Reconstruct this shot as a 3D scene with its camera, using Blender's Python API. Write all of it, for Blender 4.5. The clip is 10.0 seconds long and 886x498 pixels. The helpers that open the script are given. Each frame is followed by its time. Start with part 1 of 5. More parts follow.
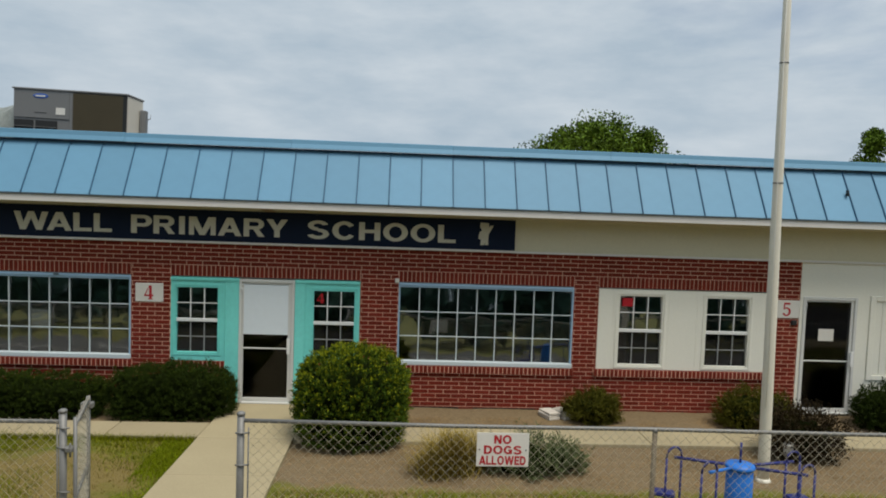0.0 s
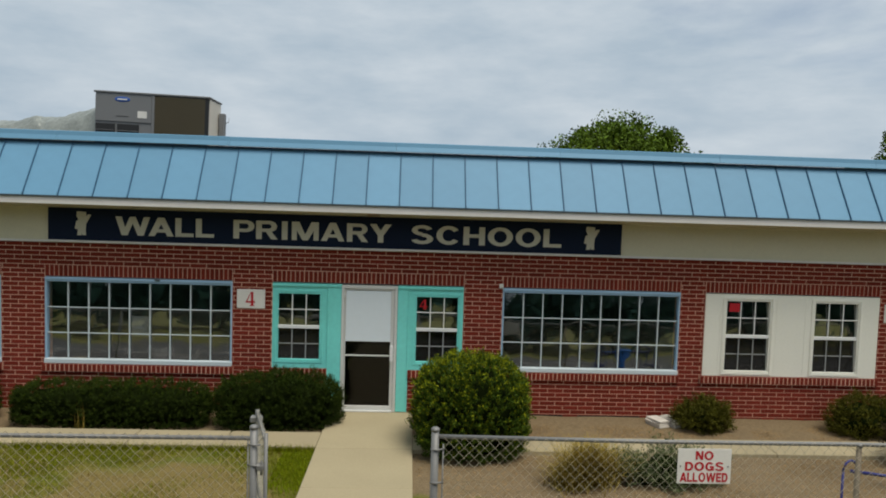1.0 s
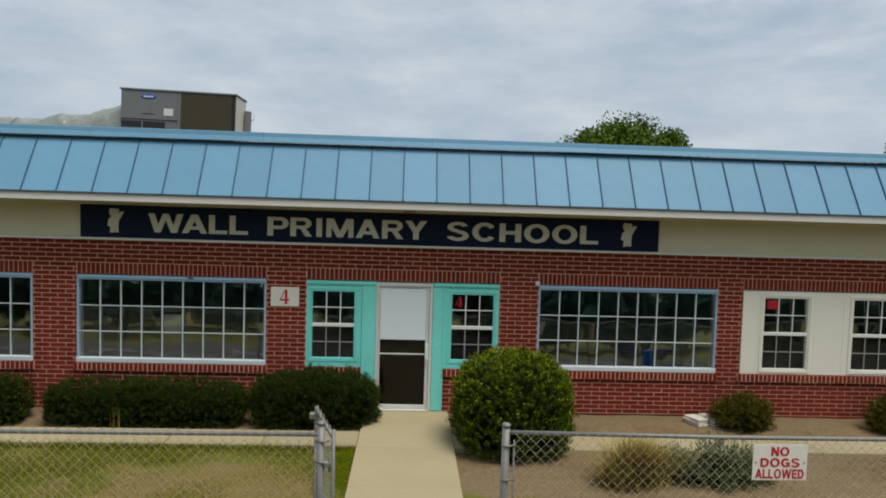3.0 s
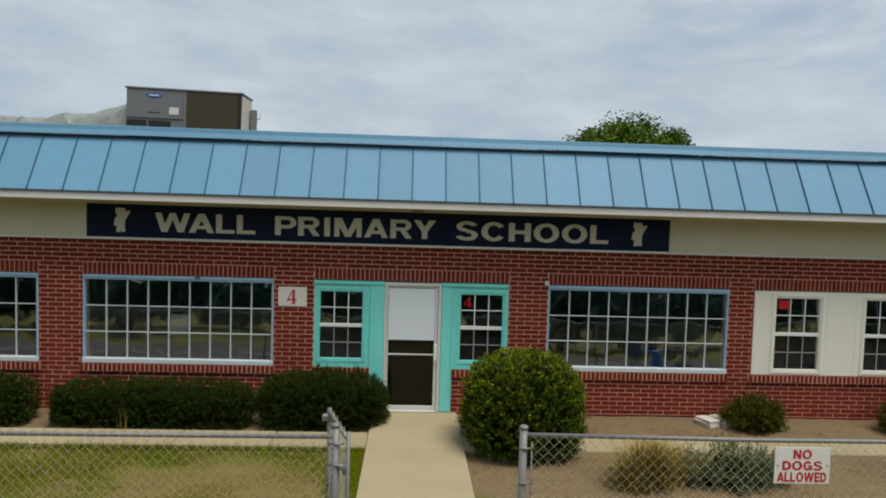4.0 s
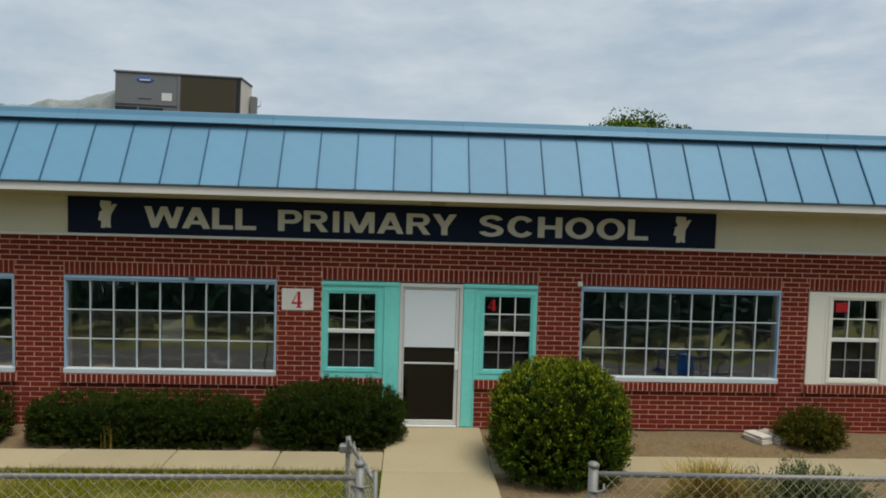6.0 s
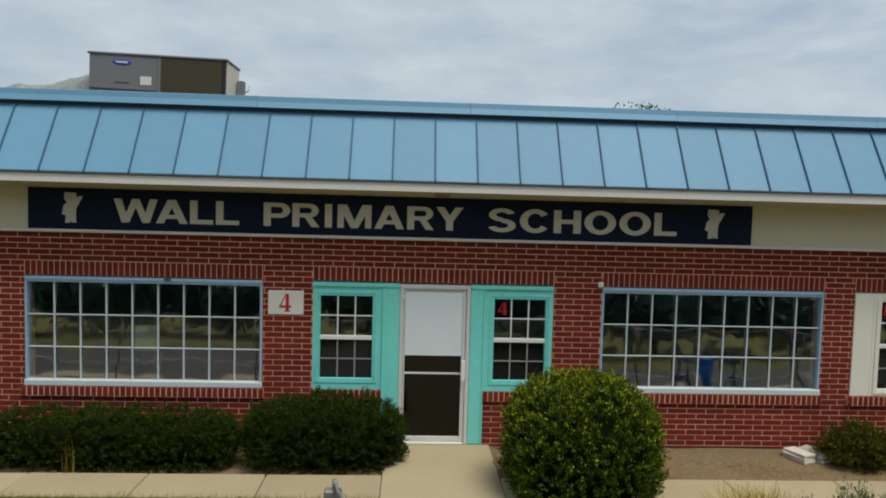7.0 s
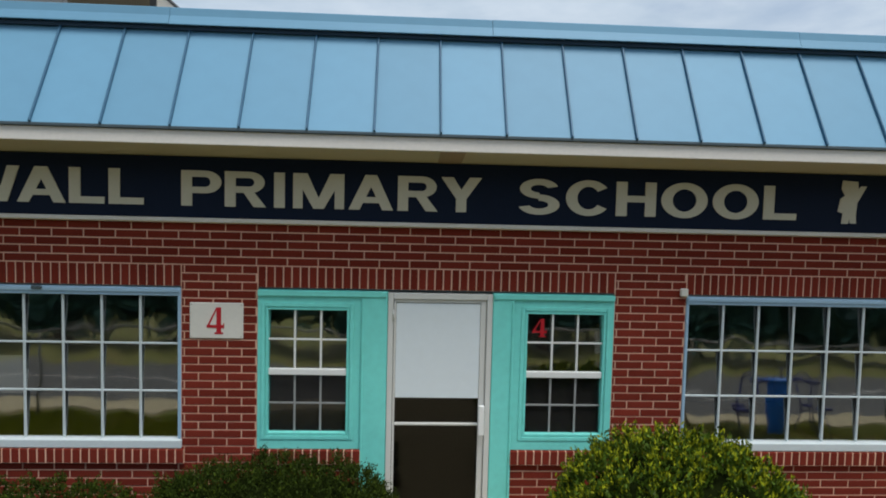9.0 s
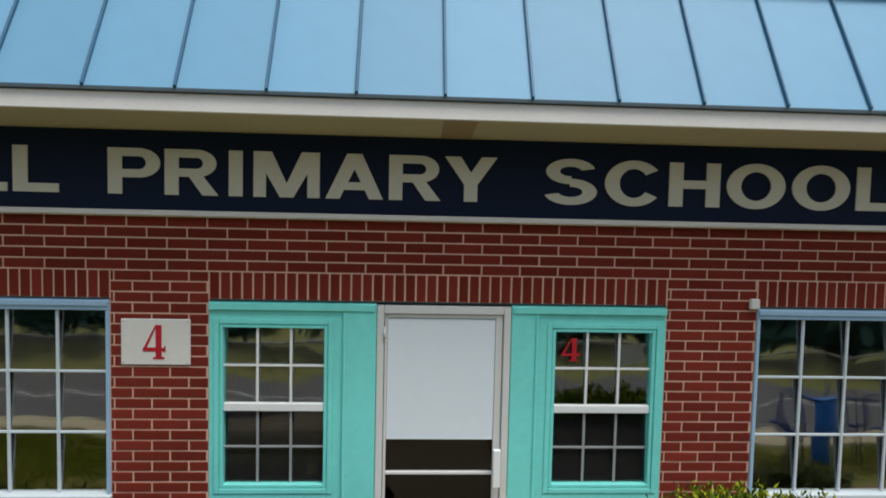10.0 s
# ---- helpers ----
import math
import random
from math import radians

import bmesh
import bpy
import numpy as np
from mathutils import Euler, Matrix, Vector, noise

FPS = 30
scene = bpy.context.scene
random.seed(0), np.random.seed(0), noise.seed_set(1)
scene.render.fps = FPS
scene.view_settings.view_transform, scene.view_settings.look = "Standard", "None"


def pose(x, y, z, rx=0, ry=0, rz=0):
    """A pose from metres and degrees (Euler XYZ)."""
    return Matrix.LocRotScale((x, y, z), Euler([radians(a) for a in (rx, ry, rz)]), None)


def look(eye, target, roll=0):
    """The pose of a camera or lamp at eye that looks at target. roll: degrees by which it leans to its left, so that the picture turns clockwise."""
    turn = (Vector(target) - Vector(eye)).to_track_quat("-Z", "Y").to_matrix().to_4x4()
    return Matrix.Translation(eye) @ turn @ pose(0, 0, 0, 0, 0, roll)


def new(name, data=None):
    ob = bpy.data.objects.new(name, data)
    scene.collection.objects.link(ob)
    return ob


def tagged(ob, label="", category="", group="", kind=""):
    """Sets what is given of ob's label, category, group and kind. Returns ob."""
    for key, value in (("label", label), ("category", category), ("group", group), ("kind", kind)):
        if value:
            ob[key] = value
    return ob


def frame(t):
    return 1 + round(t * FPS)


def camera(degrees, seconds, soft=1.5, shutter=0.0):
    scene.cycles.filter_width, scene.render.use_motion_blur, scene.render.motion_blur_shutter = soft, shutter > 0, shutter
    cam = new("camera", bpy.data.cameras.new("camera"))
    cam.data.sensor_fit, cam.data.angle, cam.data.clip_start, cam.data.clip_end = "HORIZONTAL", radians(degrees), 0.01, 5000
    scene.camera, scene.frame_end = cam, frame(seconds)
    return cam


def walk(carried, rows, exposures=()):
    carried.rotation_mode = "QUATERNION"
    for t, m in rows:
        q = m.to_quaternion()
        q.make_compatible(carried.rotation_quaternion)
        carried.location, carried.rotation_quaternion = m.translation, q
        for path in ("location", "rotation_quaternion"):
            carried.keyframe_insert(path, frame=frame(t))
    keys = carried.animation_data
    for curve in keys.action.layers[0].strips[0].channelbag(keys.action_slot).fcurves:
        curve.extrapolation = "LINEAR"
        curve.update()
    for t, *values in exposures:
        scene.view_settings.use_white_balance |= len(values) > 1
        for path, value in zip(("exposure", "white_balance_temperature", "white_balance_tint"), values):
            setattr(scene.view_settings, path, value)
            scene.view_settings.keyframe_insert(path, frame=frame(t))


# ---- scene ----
cam = camera(66.6, 10.0, soft=1.85)
PATH = [
    (0, (4.444, -13.074, 3.807), (4.556, -11.08, 3.686), 2.0),
    (0.5, (3.525, -12.894, 3.798), (3.63, -10.9, 3.68), 2.0),
    (1, (2.543, -12.723, 3.814), (2.642, -10.729, 3.694), 1.8),
    (1.5, (2.186, -12.633, 3.772), (2.287, -10.639, 3.655), 1.7),
    (2, (2.03, -12.578, 3.713), (2.13, -10.583, 3.599), 1.7),
    (2.5, (1.951, -12.566, 3.696), (2.052, -10.572, 3.583), 1.7),
    (4, (1.739, -12.444, 3.667), (1.836, -10.45, 3.554), 1.7),
    (4.5, (1.689, -12.279, 3.672), (1.786, -10.285, 3.558), 1.7),
    (5, (1.628, -11.989, 3.638), (1.725, -9.995, 3.525), 1.7),
    (5.5, (1.556, -11.653, 3.614), (1.652, -9.659, 3.499), 1.7),
    (6, (1.423, -11.185, 3.539), (1.523, -9.19, 3.426), 1.6),
    (7.5, (1.419, -9.308, 3.426), (1.516, -7.314, 3.299), 1.5),
    (8, (1.452, -8.483, 3.332), (1.55, -6.489, 3.203), 1.5),
    (8.5, (1.441, -7.603, 3.233), (1.545, -5.61, 3.113), 1.5),
    (9, (1.461, -6.737, 3.186), (1.57, -4.744, 3.062), 1.4),
    (9.5, (1.468, -5.952, 3.15), (1.582, -3.959, 3.023), 1.4),
    (10, (1.495, -5.25, 3.089), (1.609, -3.258, 2.967), 1.3),
]
walk(cam, [(t, look(eye, target, roll)) for t, eye, target, roll in PATH], exposures=((0.0, 0.0, 6500, 10), (7.0, 0.0, 6500, 10), (8.0, 0.04, 6330, 10), (9.0, 0.18, 6200, 11), (10.0, 0.32, 6200, 12)))

# ---- world and light ----
SUN_ELEV, SUN_AZ = radians(67), radians(142)     # azimuth clockwise from +y
world = bpy.data.worlds.new("overcast_sky")
scene.world = world
world.use_nodes = True
wn, wl = world.node_tree.nodes, world.node_tree.links
wn.clear()
w_out = wn.new("ShaderNodeOutputWorld")
w_bg = wn.new("ShaderNodeBackground")
w_sky = wn.new("ShaderNodeTexSky")
w_sky.sky_type, w_sky.sun_disc = "NISHITA", False
w_sky.sun_elevation, w_sky.sun_rotation = SUN_ELEV, SUN_AZ
w_co = wn.new("ShaderNodeTexCoord")
w_map = wn.new("ShaderNodeMapping")
w_map.inputs["Scale"].default_value = (1.3, 1.3, 4.2)
w_map.inputs["Rotation"].default_value = (0.0, radians(12), 0.0)
w_n1 = wn.new("ShaderNodeTexNoise")
w_n1.inputs["Scale"].default_value, w_n1.inputs["Detail"].default_value = 1.5, 7
w_n1.inputs["Distortion"].default_value = 0.4
w_ramp = wn.new("ShaderNodeValToRGB")
w_ramp.color_ramp.elements[0].position, w_ramp.color_ramp.elements[0].color = 0.21, (0.0, 0.0, 0.0, 1)
w_ramp.color_ramp.elements[1].position, w_ramp.color_ramp.elements[1].color = 0.41, (1, 1, 1, 1)
w_n2 = wn.new("ShaderNodeTexNoise")
w_n2.inputs["Scale"].default_value, w_n2.inputs["Detail"].default_value = 4.2, 9
w_n2.inputs["Roughness"].default_value = 0.58
w_cloud = wn.new("ShaderNodeValToRGB")
w_cloud.color_ramp.elements[0].position, w_cloud.color_ramp.elements[0].color = 0.32, (0.415, 0.508, 0.592, 1)
w_cloud.color_ramp.elements[1].position, w_cloud.color_ramp.elements[1].color = 0.68, (0.58, 0.648, 0.705, 1)
w_sep = wn.new("ShaderNodeSeparateXYZ")
w_high = wn.new("ShaderNodeMapRange")
w_high.inputs["From Min"].default_value, w_high.inputs["From Max"].default_value = 0.25, 1.0
w_high.inputs["To Min"].default_value, w_high.inputs["To Max"].default_value = 1.0, 1.05
w_gain = wn.new("ShaderNodeVectorMath")
w_gain.operation = "SCALE"
w_dim = wn.new("ShaderNodeVectorMath")
w_dim.operation = "SCALE"
w_dim.inputs["Scale"].default_value = 0.10
w_mix = wn.new("ShaderNodeMix")
w_mix.data_type = "RGBA"
wl.new(w_co.outputs["Generated"], w_map.inputs["Vector"])
wl.new(w_map.outputs["Vector"], w_n1.inputs["Vector"])
wl.new(w_map.outputs["Vector"], w_n2.inputs["Vector"])
wl.new(w_n1.outputs["Fac"], w_ramp.inputs["Fac"])
wl.new(w_n2.outputs["Fac"], w_cloud.inputs["Fac"])
wl.new(w_co.outputs["Generated"], w_sep.inputs["Vector"])
wl.new(w_sep.outputs["Z"], w_high.inputs["Value"])
wl.new(w_cloud.outputs["Color"], w_gain.inputs[0])
wl.new(w_high.outputs["Result"], w_gain.inputs["Scale"])
wl.new(w_sky.outputs["Color"], w_dim.inputs[0])
wl.new(w_ramp.outputs["Color"], w_mix.inputs["Factor"])
wl.new(w_dim.outputs["Vector"], w_mix.inputs["A"])
wl.new(w_gain.outputs["Vector"], w_mix.inputs["B"])
wl.new(w_mix.outputs["Result"], w_bg.inputs["Color"])
w_bg.inputs["Strength"].default_value = 1.0
wl.new(w_bg.outputs["Background"], w_out.inputs["Surface"])

sun = new("sun", bpy.data.lights.new("sun", "SUN"))
sun.data.energy, sun.data.angle, sun.data.color = 3.1, radians(28), (1.0, 0.94, 0.83)
sun_from = Vector((math.sin(SUN_AZ) * math.cos(SUN_ELEV), math.cos(SUN_AZ) * math.cos(SUN_ELEV), math.sin(SUN_ELEV)))
sun.matrix_world = look(sun_from * 60, (0, 0, 0))


# ---- materials ----
def nodes_of(name):
    m = bpy.data.materials.new(name)
    m.use_nodes = True
    return m, m.node_tree.nodes, m.node_tree.links, m.node_tree.nodes["Principled BSDF"]


def surface(name, base, rough=0.7, metal=0.0, vary=0.18, scale=3.0, fine=60.0, bump=0.15, rand="", amount=0.25, second=None, cover=0.5, spec=0.4):
    """Colour with broad stains and fine grain; rand 'object' or 'island' varies pieces; second: a colour worn in by broad noise."""
    m, n, l, p = nodes_of(name)
    co = n.new("ShaderNodeTexCoord")
    big, small = n.new("ShaderNodeTexNoise"), n.new("ShaderNodeTexNoise")
    big.inputs["Scale"].default_value, big.inputs["Detail"].default_value = scale, 6
    small.inputs["Scale"].default_value, small.inputs["Detail"].default_value = fine, 4
    l.new(co.outputs["Object"], big.inputs["Vector"])
    l.new(co.outputs["Object"], small.inputs["Vector"])
    colour = n.new("ShaderNodeRGB")
    colour.outputs[0].default_value = (*base, 1)
    source = colour.outputs[0]
    if second:
        ramp = n.new("ShaderNodeMapRange")
        ramp.inputs["From Min"].default_value, ramp.inputs["From Max"].default_value = cover - 0.08, cover + 0.12
        l.new(big.outputs["Fac"], ramp.inputs["Value"])
        mix = n.new("ShaderNodeMix")
        mix.data_type = "RGBA"
        l.new(ramp.outputs["Result"], mix.inputs["Factor"])
        l.new(source, mix.inputs["A"])
        mix.inputs["B"].default_value = (*second, 1)
        source = mix.outputs["Result"]
    gain = n.new("ShaderNodeMath")
    gain.operation = "MULTIPLY_ADD"
    both = n.new("ShaderNodeMath")
    both.operation = "ADD"
    l.new(big.outputs["Fac"], both.inputs[0])
    l.new(small.outputs["Fac"], both.inputs[1])
    l.new(both.outputs[0], gain.inputs[0])
    gain.inputs[1].default_value, gain.inputs[2].default_value = vary * 2, 1 - vary * 2
    factor = gain.outputs[0]
    if rand:
        info = n.new("ShaderNodeObjectInfo" if rand == "object" else "ShaderNodeNewGeometry")
        out = info.outputs["Random" if rand == "object" else "Random Per Island"]
        spread = n.new("ShaderNodeMath")
        spread.operation = "MULTIPLY_ADD"
        l.new(out, spread.inputs[0])
        spread.inputs[1].default_value, spread.inputs[2].default_value = 2 * amount, 1 - amount
        prod = n.new("ShaderNodeMath")
        prod.operation = "MULTIPLY"
        l.new(factor, prod.inputs[0])
        l.new(spread.outputs[0], prod.inputs[1])
        factor = prod.outputs[0]
    sc = n.new("ShaderNodeVectorMath")
    sc.operation = "SCALE"
    l.new(source, sc.inputs[0])
    l.new(factor, sc.inputs["Scale"])
    l.new(sc.outputs["Vector"], p.inputs["Base Color"])
    p.inputs["Roughness"].default_value, p.inputs["Metallic"].default_value = rough, metal
    p.inputs["Specular IOR Level"].default_value = spec
    if bump:
        b = n.new("ShaderNodeBump")
        b.inputs["Strength"].default_value, b.inputs["Distance"].default_value = bump, 0.01
        l.new(small.outputs["Fac"], b.inputs["Height"])
        l.new(b.outputs["Normal"], p.inputs["Normal"])
    return m


def window_glass(name, tint=(0.8, 0.83, 0.83), wave=0.0065, mirror=0.215, screen=0.0):
    """Thin pane: clear with a Fresnel gloss, slightly wavy."""
    m, n, l, p = nodes_of(name)
    n.remove(p)
    out = n["Material Output"]
    clear, gloss, mix, face = n.new("ShaderNodeBsdfTransparent"), n.new("ShaderNodeBsdfGlossy"), n.new("ShaderNodeMixShader"), n.new("ShaderNodeLayerWeight")
    clear.inputs["Color"].default_value = (*tint, 1)
    gloss.inputs["Roughness"].default_value = 0.035
    gloss.inputs["Color"].default_value = (1, 1, 1, 1)
    face.inputs["Blend"].default_value = 0.5
    fifth, fac = n.new("ShaderNodeMath"), n.new("ShaderNodeMath")
    fifth.operation, fac.operation = "POWER", "MULTIPLY_ADD"
    fifth.inputs[1].default_value = 4.0
    fac.inputs[1].default_value, fac.inputs[2].default_value = 0.6, mirror
    l.new(face.outputs["Facing"], fifth.inputs[0])
    l.new(fifth.outputs[0], fac.inputs[0])
    co, noi, b = n.new("ShaderNodeTexCoord"), n.new("ShaderNodeTexNoise"), n.new("ShaderNodeBump")
    noi.inputs["Scale"].default_value, noi.inputs["Detail"].default_value = 1.7, 1
    b.inputs["Strength"].default_value, b.inputs["Distance"].default_value = 1.0, wave
    l.new(co.outputs["Object"], noi.inputs["Vector"])
    l.new(noi.outputs["Fac"], b.inputs["Height"])
    l.new(b.outputs["Normal"], gloss.inputs["Normal"])
    l.new(fac.outputs[0], mix.inputs["Fac"])
    l.new(clear.outputs["BSDF"], mix.inputs[1])
    l.new(gloss.outputs["BSDF"], mix.inputs[2])
    last = mix
    if screen:
        mesh_cloth, over = n.new("ShaderNodeBsdfDiffuse"), n.new("ShaderNodeMixShader")
        mesh_cloth.inputs["Color"].default_value = (0.024, 0.023, 0.022, 1)
        over.inputs["Fac"].default_value = screen
        l.new(mix.outputs["Shader"], over.inputs[1])
        l.new(mesh_cloth.outputs["BSDF"], over.inputs[2])
        last = over
    l.new(last.outputs["Shader"], out.inputs["Surface"])
    return m


def leaf_mat(name, base, amount=0.45, rough=0.55, spec=0.05):
    m = surface(name, base, rough=rough, vary=0.15, scale=2.0, fine=30, bump=0, rand="island", amount=amount, spec=spec)
    return m


M_BRICK = surface("red_brick", (0.176, 0.0265, 0.0165), 0.95, spec=0.12, vary=0.22, scale=1.2, fine=90, bump=0.4, rand="object", amount=0.16)
M_BRICKS = surface("red_bricks", (0.176, 0.0265, 0.0165), 0.95, spec=0.12, vary=0.22, scale=1.2, fine=90, bump=0.4, rand="island", amount=0.16)
M_MORTAR = surface("mortar", (0.70, 0.43, 0.315), 0.95, spec=0.1, vary=0.12, scale=4, fine=80, bump=0.4)
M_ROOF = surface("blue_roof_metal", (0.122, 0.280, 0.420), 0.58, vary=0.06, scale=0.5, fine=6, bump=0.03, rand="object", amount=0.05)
# Seam blue is darkened for the shadow along each rib.
M_SEAM = surface("shadowed_seam_metal", (0.034, 0.112, 0.195), 0.5, vary=0.06, scale=2, fine=20, bump=0.0)
M_CAPSHADE = surface("cap_shade_dark", (0.014, 0.040, 0.075), 0.6, vary=0.1, bump=0)
M_DRIP = surface("dark_drip_edge", (0.07, 0.10, 0.12), 0.6, vary=0.1, bump=0)
M_WHITE = surface("white_trim_paint", (0.74, 0.71, 0.68), 0.6, vary=0.07, scale=2.0, fine=30, bump=0.06)
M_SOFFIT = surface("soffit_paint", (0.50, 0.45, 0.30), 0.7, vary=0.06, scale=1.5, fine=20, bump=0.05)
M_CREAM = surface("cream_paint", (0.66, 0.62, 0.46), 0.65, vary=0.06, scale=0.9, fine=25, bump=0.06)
M_PANEL = surface("off_white_panel_paint", (0.82, 0.81, 0.72), 0.6, vary=0.05, scale=0.9, fine=25, bump=0.05)
M_TEAL = surface("teal_paint", (0.20, 0.73, 0.67), 0.6, vary=0.10, scale=1.8, fine=14, bump=0.08)
M_BLUE = surface("pale_blue_paint", (0.33, 0.50, 0.67), 0.5, vary=0.08, scale=2.5, fine=30, bump=0.05)
M_BAR = surface("pale_bar_paint", (0.58, 0.655, 0.69), 0.5, vary=0.06, scale=2.5, fine=30, bump=0.0)
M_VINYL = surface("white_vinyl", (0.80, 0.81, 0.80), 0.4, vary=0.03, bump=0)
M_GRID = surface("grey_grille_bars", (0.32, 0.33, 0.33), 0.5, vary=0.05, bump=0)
M_ALU = surface("brushed_aluminium", (0.65, 0.655, 0.635), 0.5, metal=0.0, vary=0.06, scale=3, fine=120, bump=0.03)
M_GLASS = window_glass("window_glass")
M_SCREENGLASS = window_glass("screened_glass", tint=(0.6, 0.6, 0.6), mirror=0.10, screen=0.55)
M_DOORGLASS = window_glass("door_glass", tint=(0.5, 0.5, 0.5), wave=0.004, mirror=0.022)
M_BLIND = surface("white_blind", (0.74, 0.81, 0.86), 0.7, vary=0.03, scale=1, fine=12, bump=0.02)
M_NAVY = surface("navy_sign_face", (0.009, 0.016, 0.038), 0.7, spec=0.12, vary=0.1, scale=2, fine=30, bump=0.02)
M_LETTER = surface("tan_sign_letters", (0.61, 0.585, 0.485), 0.6, spec=0.2, vary=0.06, scale=4, fine=40, bump=0.02)
M_RED = surface("red_paint", (0.45, 0.012, 0.022), 0.5, vary=0.08, bump=0)
M_BOARD = surface("white_sign_board", (0.72, 0.70, 0.65), 0.5, vary=0.06, scale=4, fine=30, bump=0.02)
M_CONC = surface("pale_concrete", (0.355, 0.30, 0.19), 0.9, spec=0.1, vary=0.14, scale=0.9, fine=55, bump=0.2, rand="object", amount=0.05)
# Indoor dimness seen through the glass is put into these two dark colours.
M_ROOM = surface("dim_room_colour", (0.058, 0.088, 0.108), 0.9, vary=0.08, bump=0)
M_ROOMFLOOR = surface("dim_floor_colour", (0.022, 0.018, 0.014), 0.7, vary=0.1, bump=0)
M_GALV = surface("galvanised_steel", (0.205, 0.203, 0.195), 0.55, metal=0.35, vary=0.16, scale=6, fine=60, bump=0.1)
M_TANPOST = surface("weathered_tan_steel", (0.20, 0.165, 0.115), 0.65, metal=0.2, vary=0.2, scale=6, fine=60, bump=0.1)
M_WIRE = surface("galvanised_wire", (0.42, 0.38, 0.29), 0.6, metal=0.2, vary=0.12, scale=3, fine=30, bump=0)
M_HVAC = surface("grey_unit_paint", (0.18, 0.183, 0.185), 0.55, vary=0.06, scale=1.5, fine=30, bump=0.03)
M_HVSIDE = surface("pale_unit_paint", (0.62, 0.58, 0.50), 0.55, vary=0.06, scale=2, fine=30, bump=0.03)
M_COIL = surface("brown_coil_guard", (0.075, 0.062, 0.036), 0.6, vary=0.1, scale=3, fine=80, bump=0.1)
M_LAMP = surface("tan_fitting", (0.34, 0.25, 0.15), 0.7, vary=0.1, bump=0)
M_BLACK = surface("dark_opening", (0.02, 0.021, 0.022), 0.6, vary=0.05, bump=0)
M_LOGO = surface("blue_badge", (0.03, 0.10, 0.38), 0.4, vary=0.03, bump=0)
M_FOIL = surface("grey_foil_wrap", (0.24, 0.26, 0.24), 0.35, metal=0.15, vary=0.30, scale=4, fine=14, bump=0.8)
M_POLE = surface("white_pole_paint", (0.72, 0.68, 0.58), 0.45, vary=0.06, scale=1.5, fine=30, bump=0.03)
M_PLAY = surface("blue_steel_paint", (0.018, 0.024, 0.15), 0.4, vary=0.12, scale=8, fine=40, bump=0.02)
M_BARREL = surface("bright_blue_plastic", (0.02, 0.16, 0.56), 0.45, vary=0.08, scale=4, fine=40, bump=0.02)
M_ASPHALT = surface("worn_asphalt", (0.065, 0.063, 0.062), 0.9, vary=0.15, scale=0.35, fine=50, bump=0.2)
M_BARK = surface("bark", (0.08, 0.06, 0.045), 0.9, vary=0.25, scale=5, fine=40, bump=0.5)
M_LEAF_ROUND = leaf_mat("round_bush_leaf", (0.050, 0.086, 0.008), 0.5, 0.5, 0.09)
M_TIP_ROUND = leaf_mat("round_bush_lit_tip", (0.225, 0.245, 0.010), 0.35)
M_TIP_HEDGE = leaf_mat("hedge_lit_tip", (0.046, 0.068, 0.006), 0.25)
M_LEAF_HEDGE = leaf_mat("hedge_leaf", (0.024, 0.039, 0.006), 0.3)
M_LEAF_SMALL = leaf_mat("shrub_leaf", (0.072, 0.070, 0.009), 0.45)
M_LEAF_STREET = leaf_mat("street_tree_leaf", (0.075, 0.15, 0.11), 0.5)
M_LEAF_SCRUFF = leaf_mat("scruffy_shrub_leaf", (0.030, 0.021, 0.010), 0.45)
M_LEAF_TREE = leaf_mat("tree_leaf", (0.072, 0.118, 0.012), 0.6)
M_LEAF_SAGE = leaf_mat("sage_leaf", (0.115, 0.14, 0.062), 0.4)
M_STRAW = leaf_mat("straw_grass", (0.27, 0.20, 0.045), 0.5)
M_GRASS = leaf_mat("lawn_blades", (0.150, 0.163, 0.006), 0.5)
M_EDGEGRASS = leaf_mat("lush_lawn_blades", (0.165, 0.215, 0.006), 0.4)
M_DRYGRASS = leaf_mat("dry_lawn_blades", (0.200, 0.150, 0.036), 0.4)
# Shade inside the foliage is put into this near-black colour.
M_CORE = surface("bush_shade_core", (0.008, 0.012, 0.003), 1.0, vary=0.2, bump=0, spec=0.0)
M_STONE = surface("loose_stone", (0.205, 0.138, 0.068), 0.9, vary=0.15, scale=5, fine=40, bump=0, rand="island", amount=0.35, spec=0.1)
M_WEATHERED = surface("weathered_slab", (0.40, 0.38, 0.34), 0.9, vary=0.2, scale=6, fine=50, bump=0.2)
M_SLAB = surface("pale_edging_slab", (0.56, 0.52, 0.46), 0.9, vary=0.2, scale=6, fine=50, bump=0.2)
M_GOBLET = surface("frosted_white", (0.8, 0.8, 0.78), 0.4, vary=0.03, bump=0)


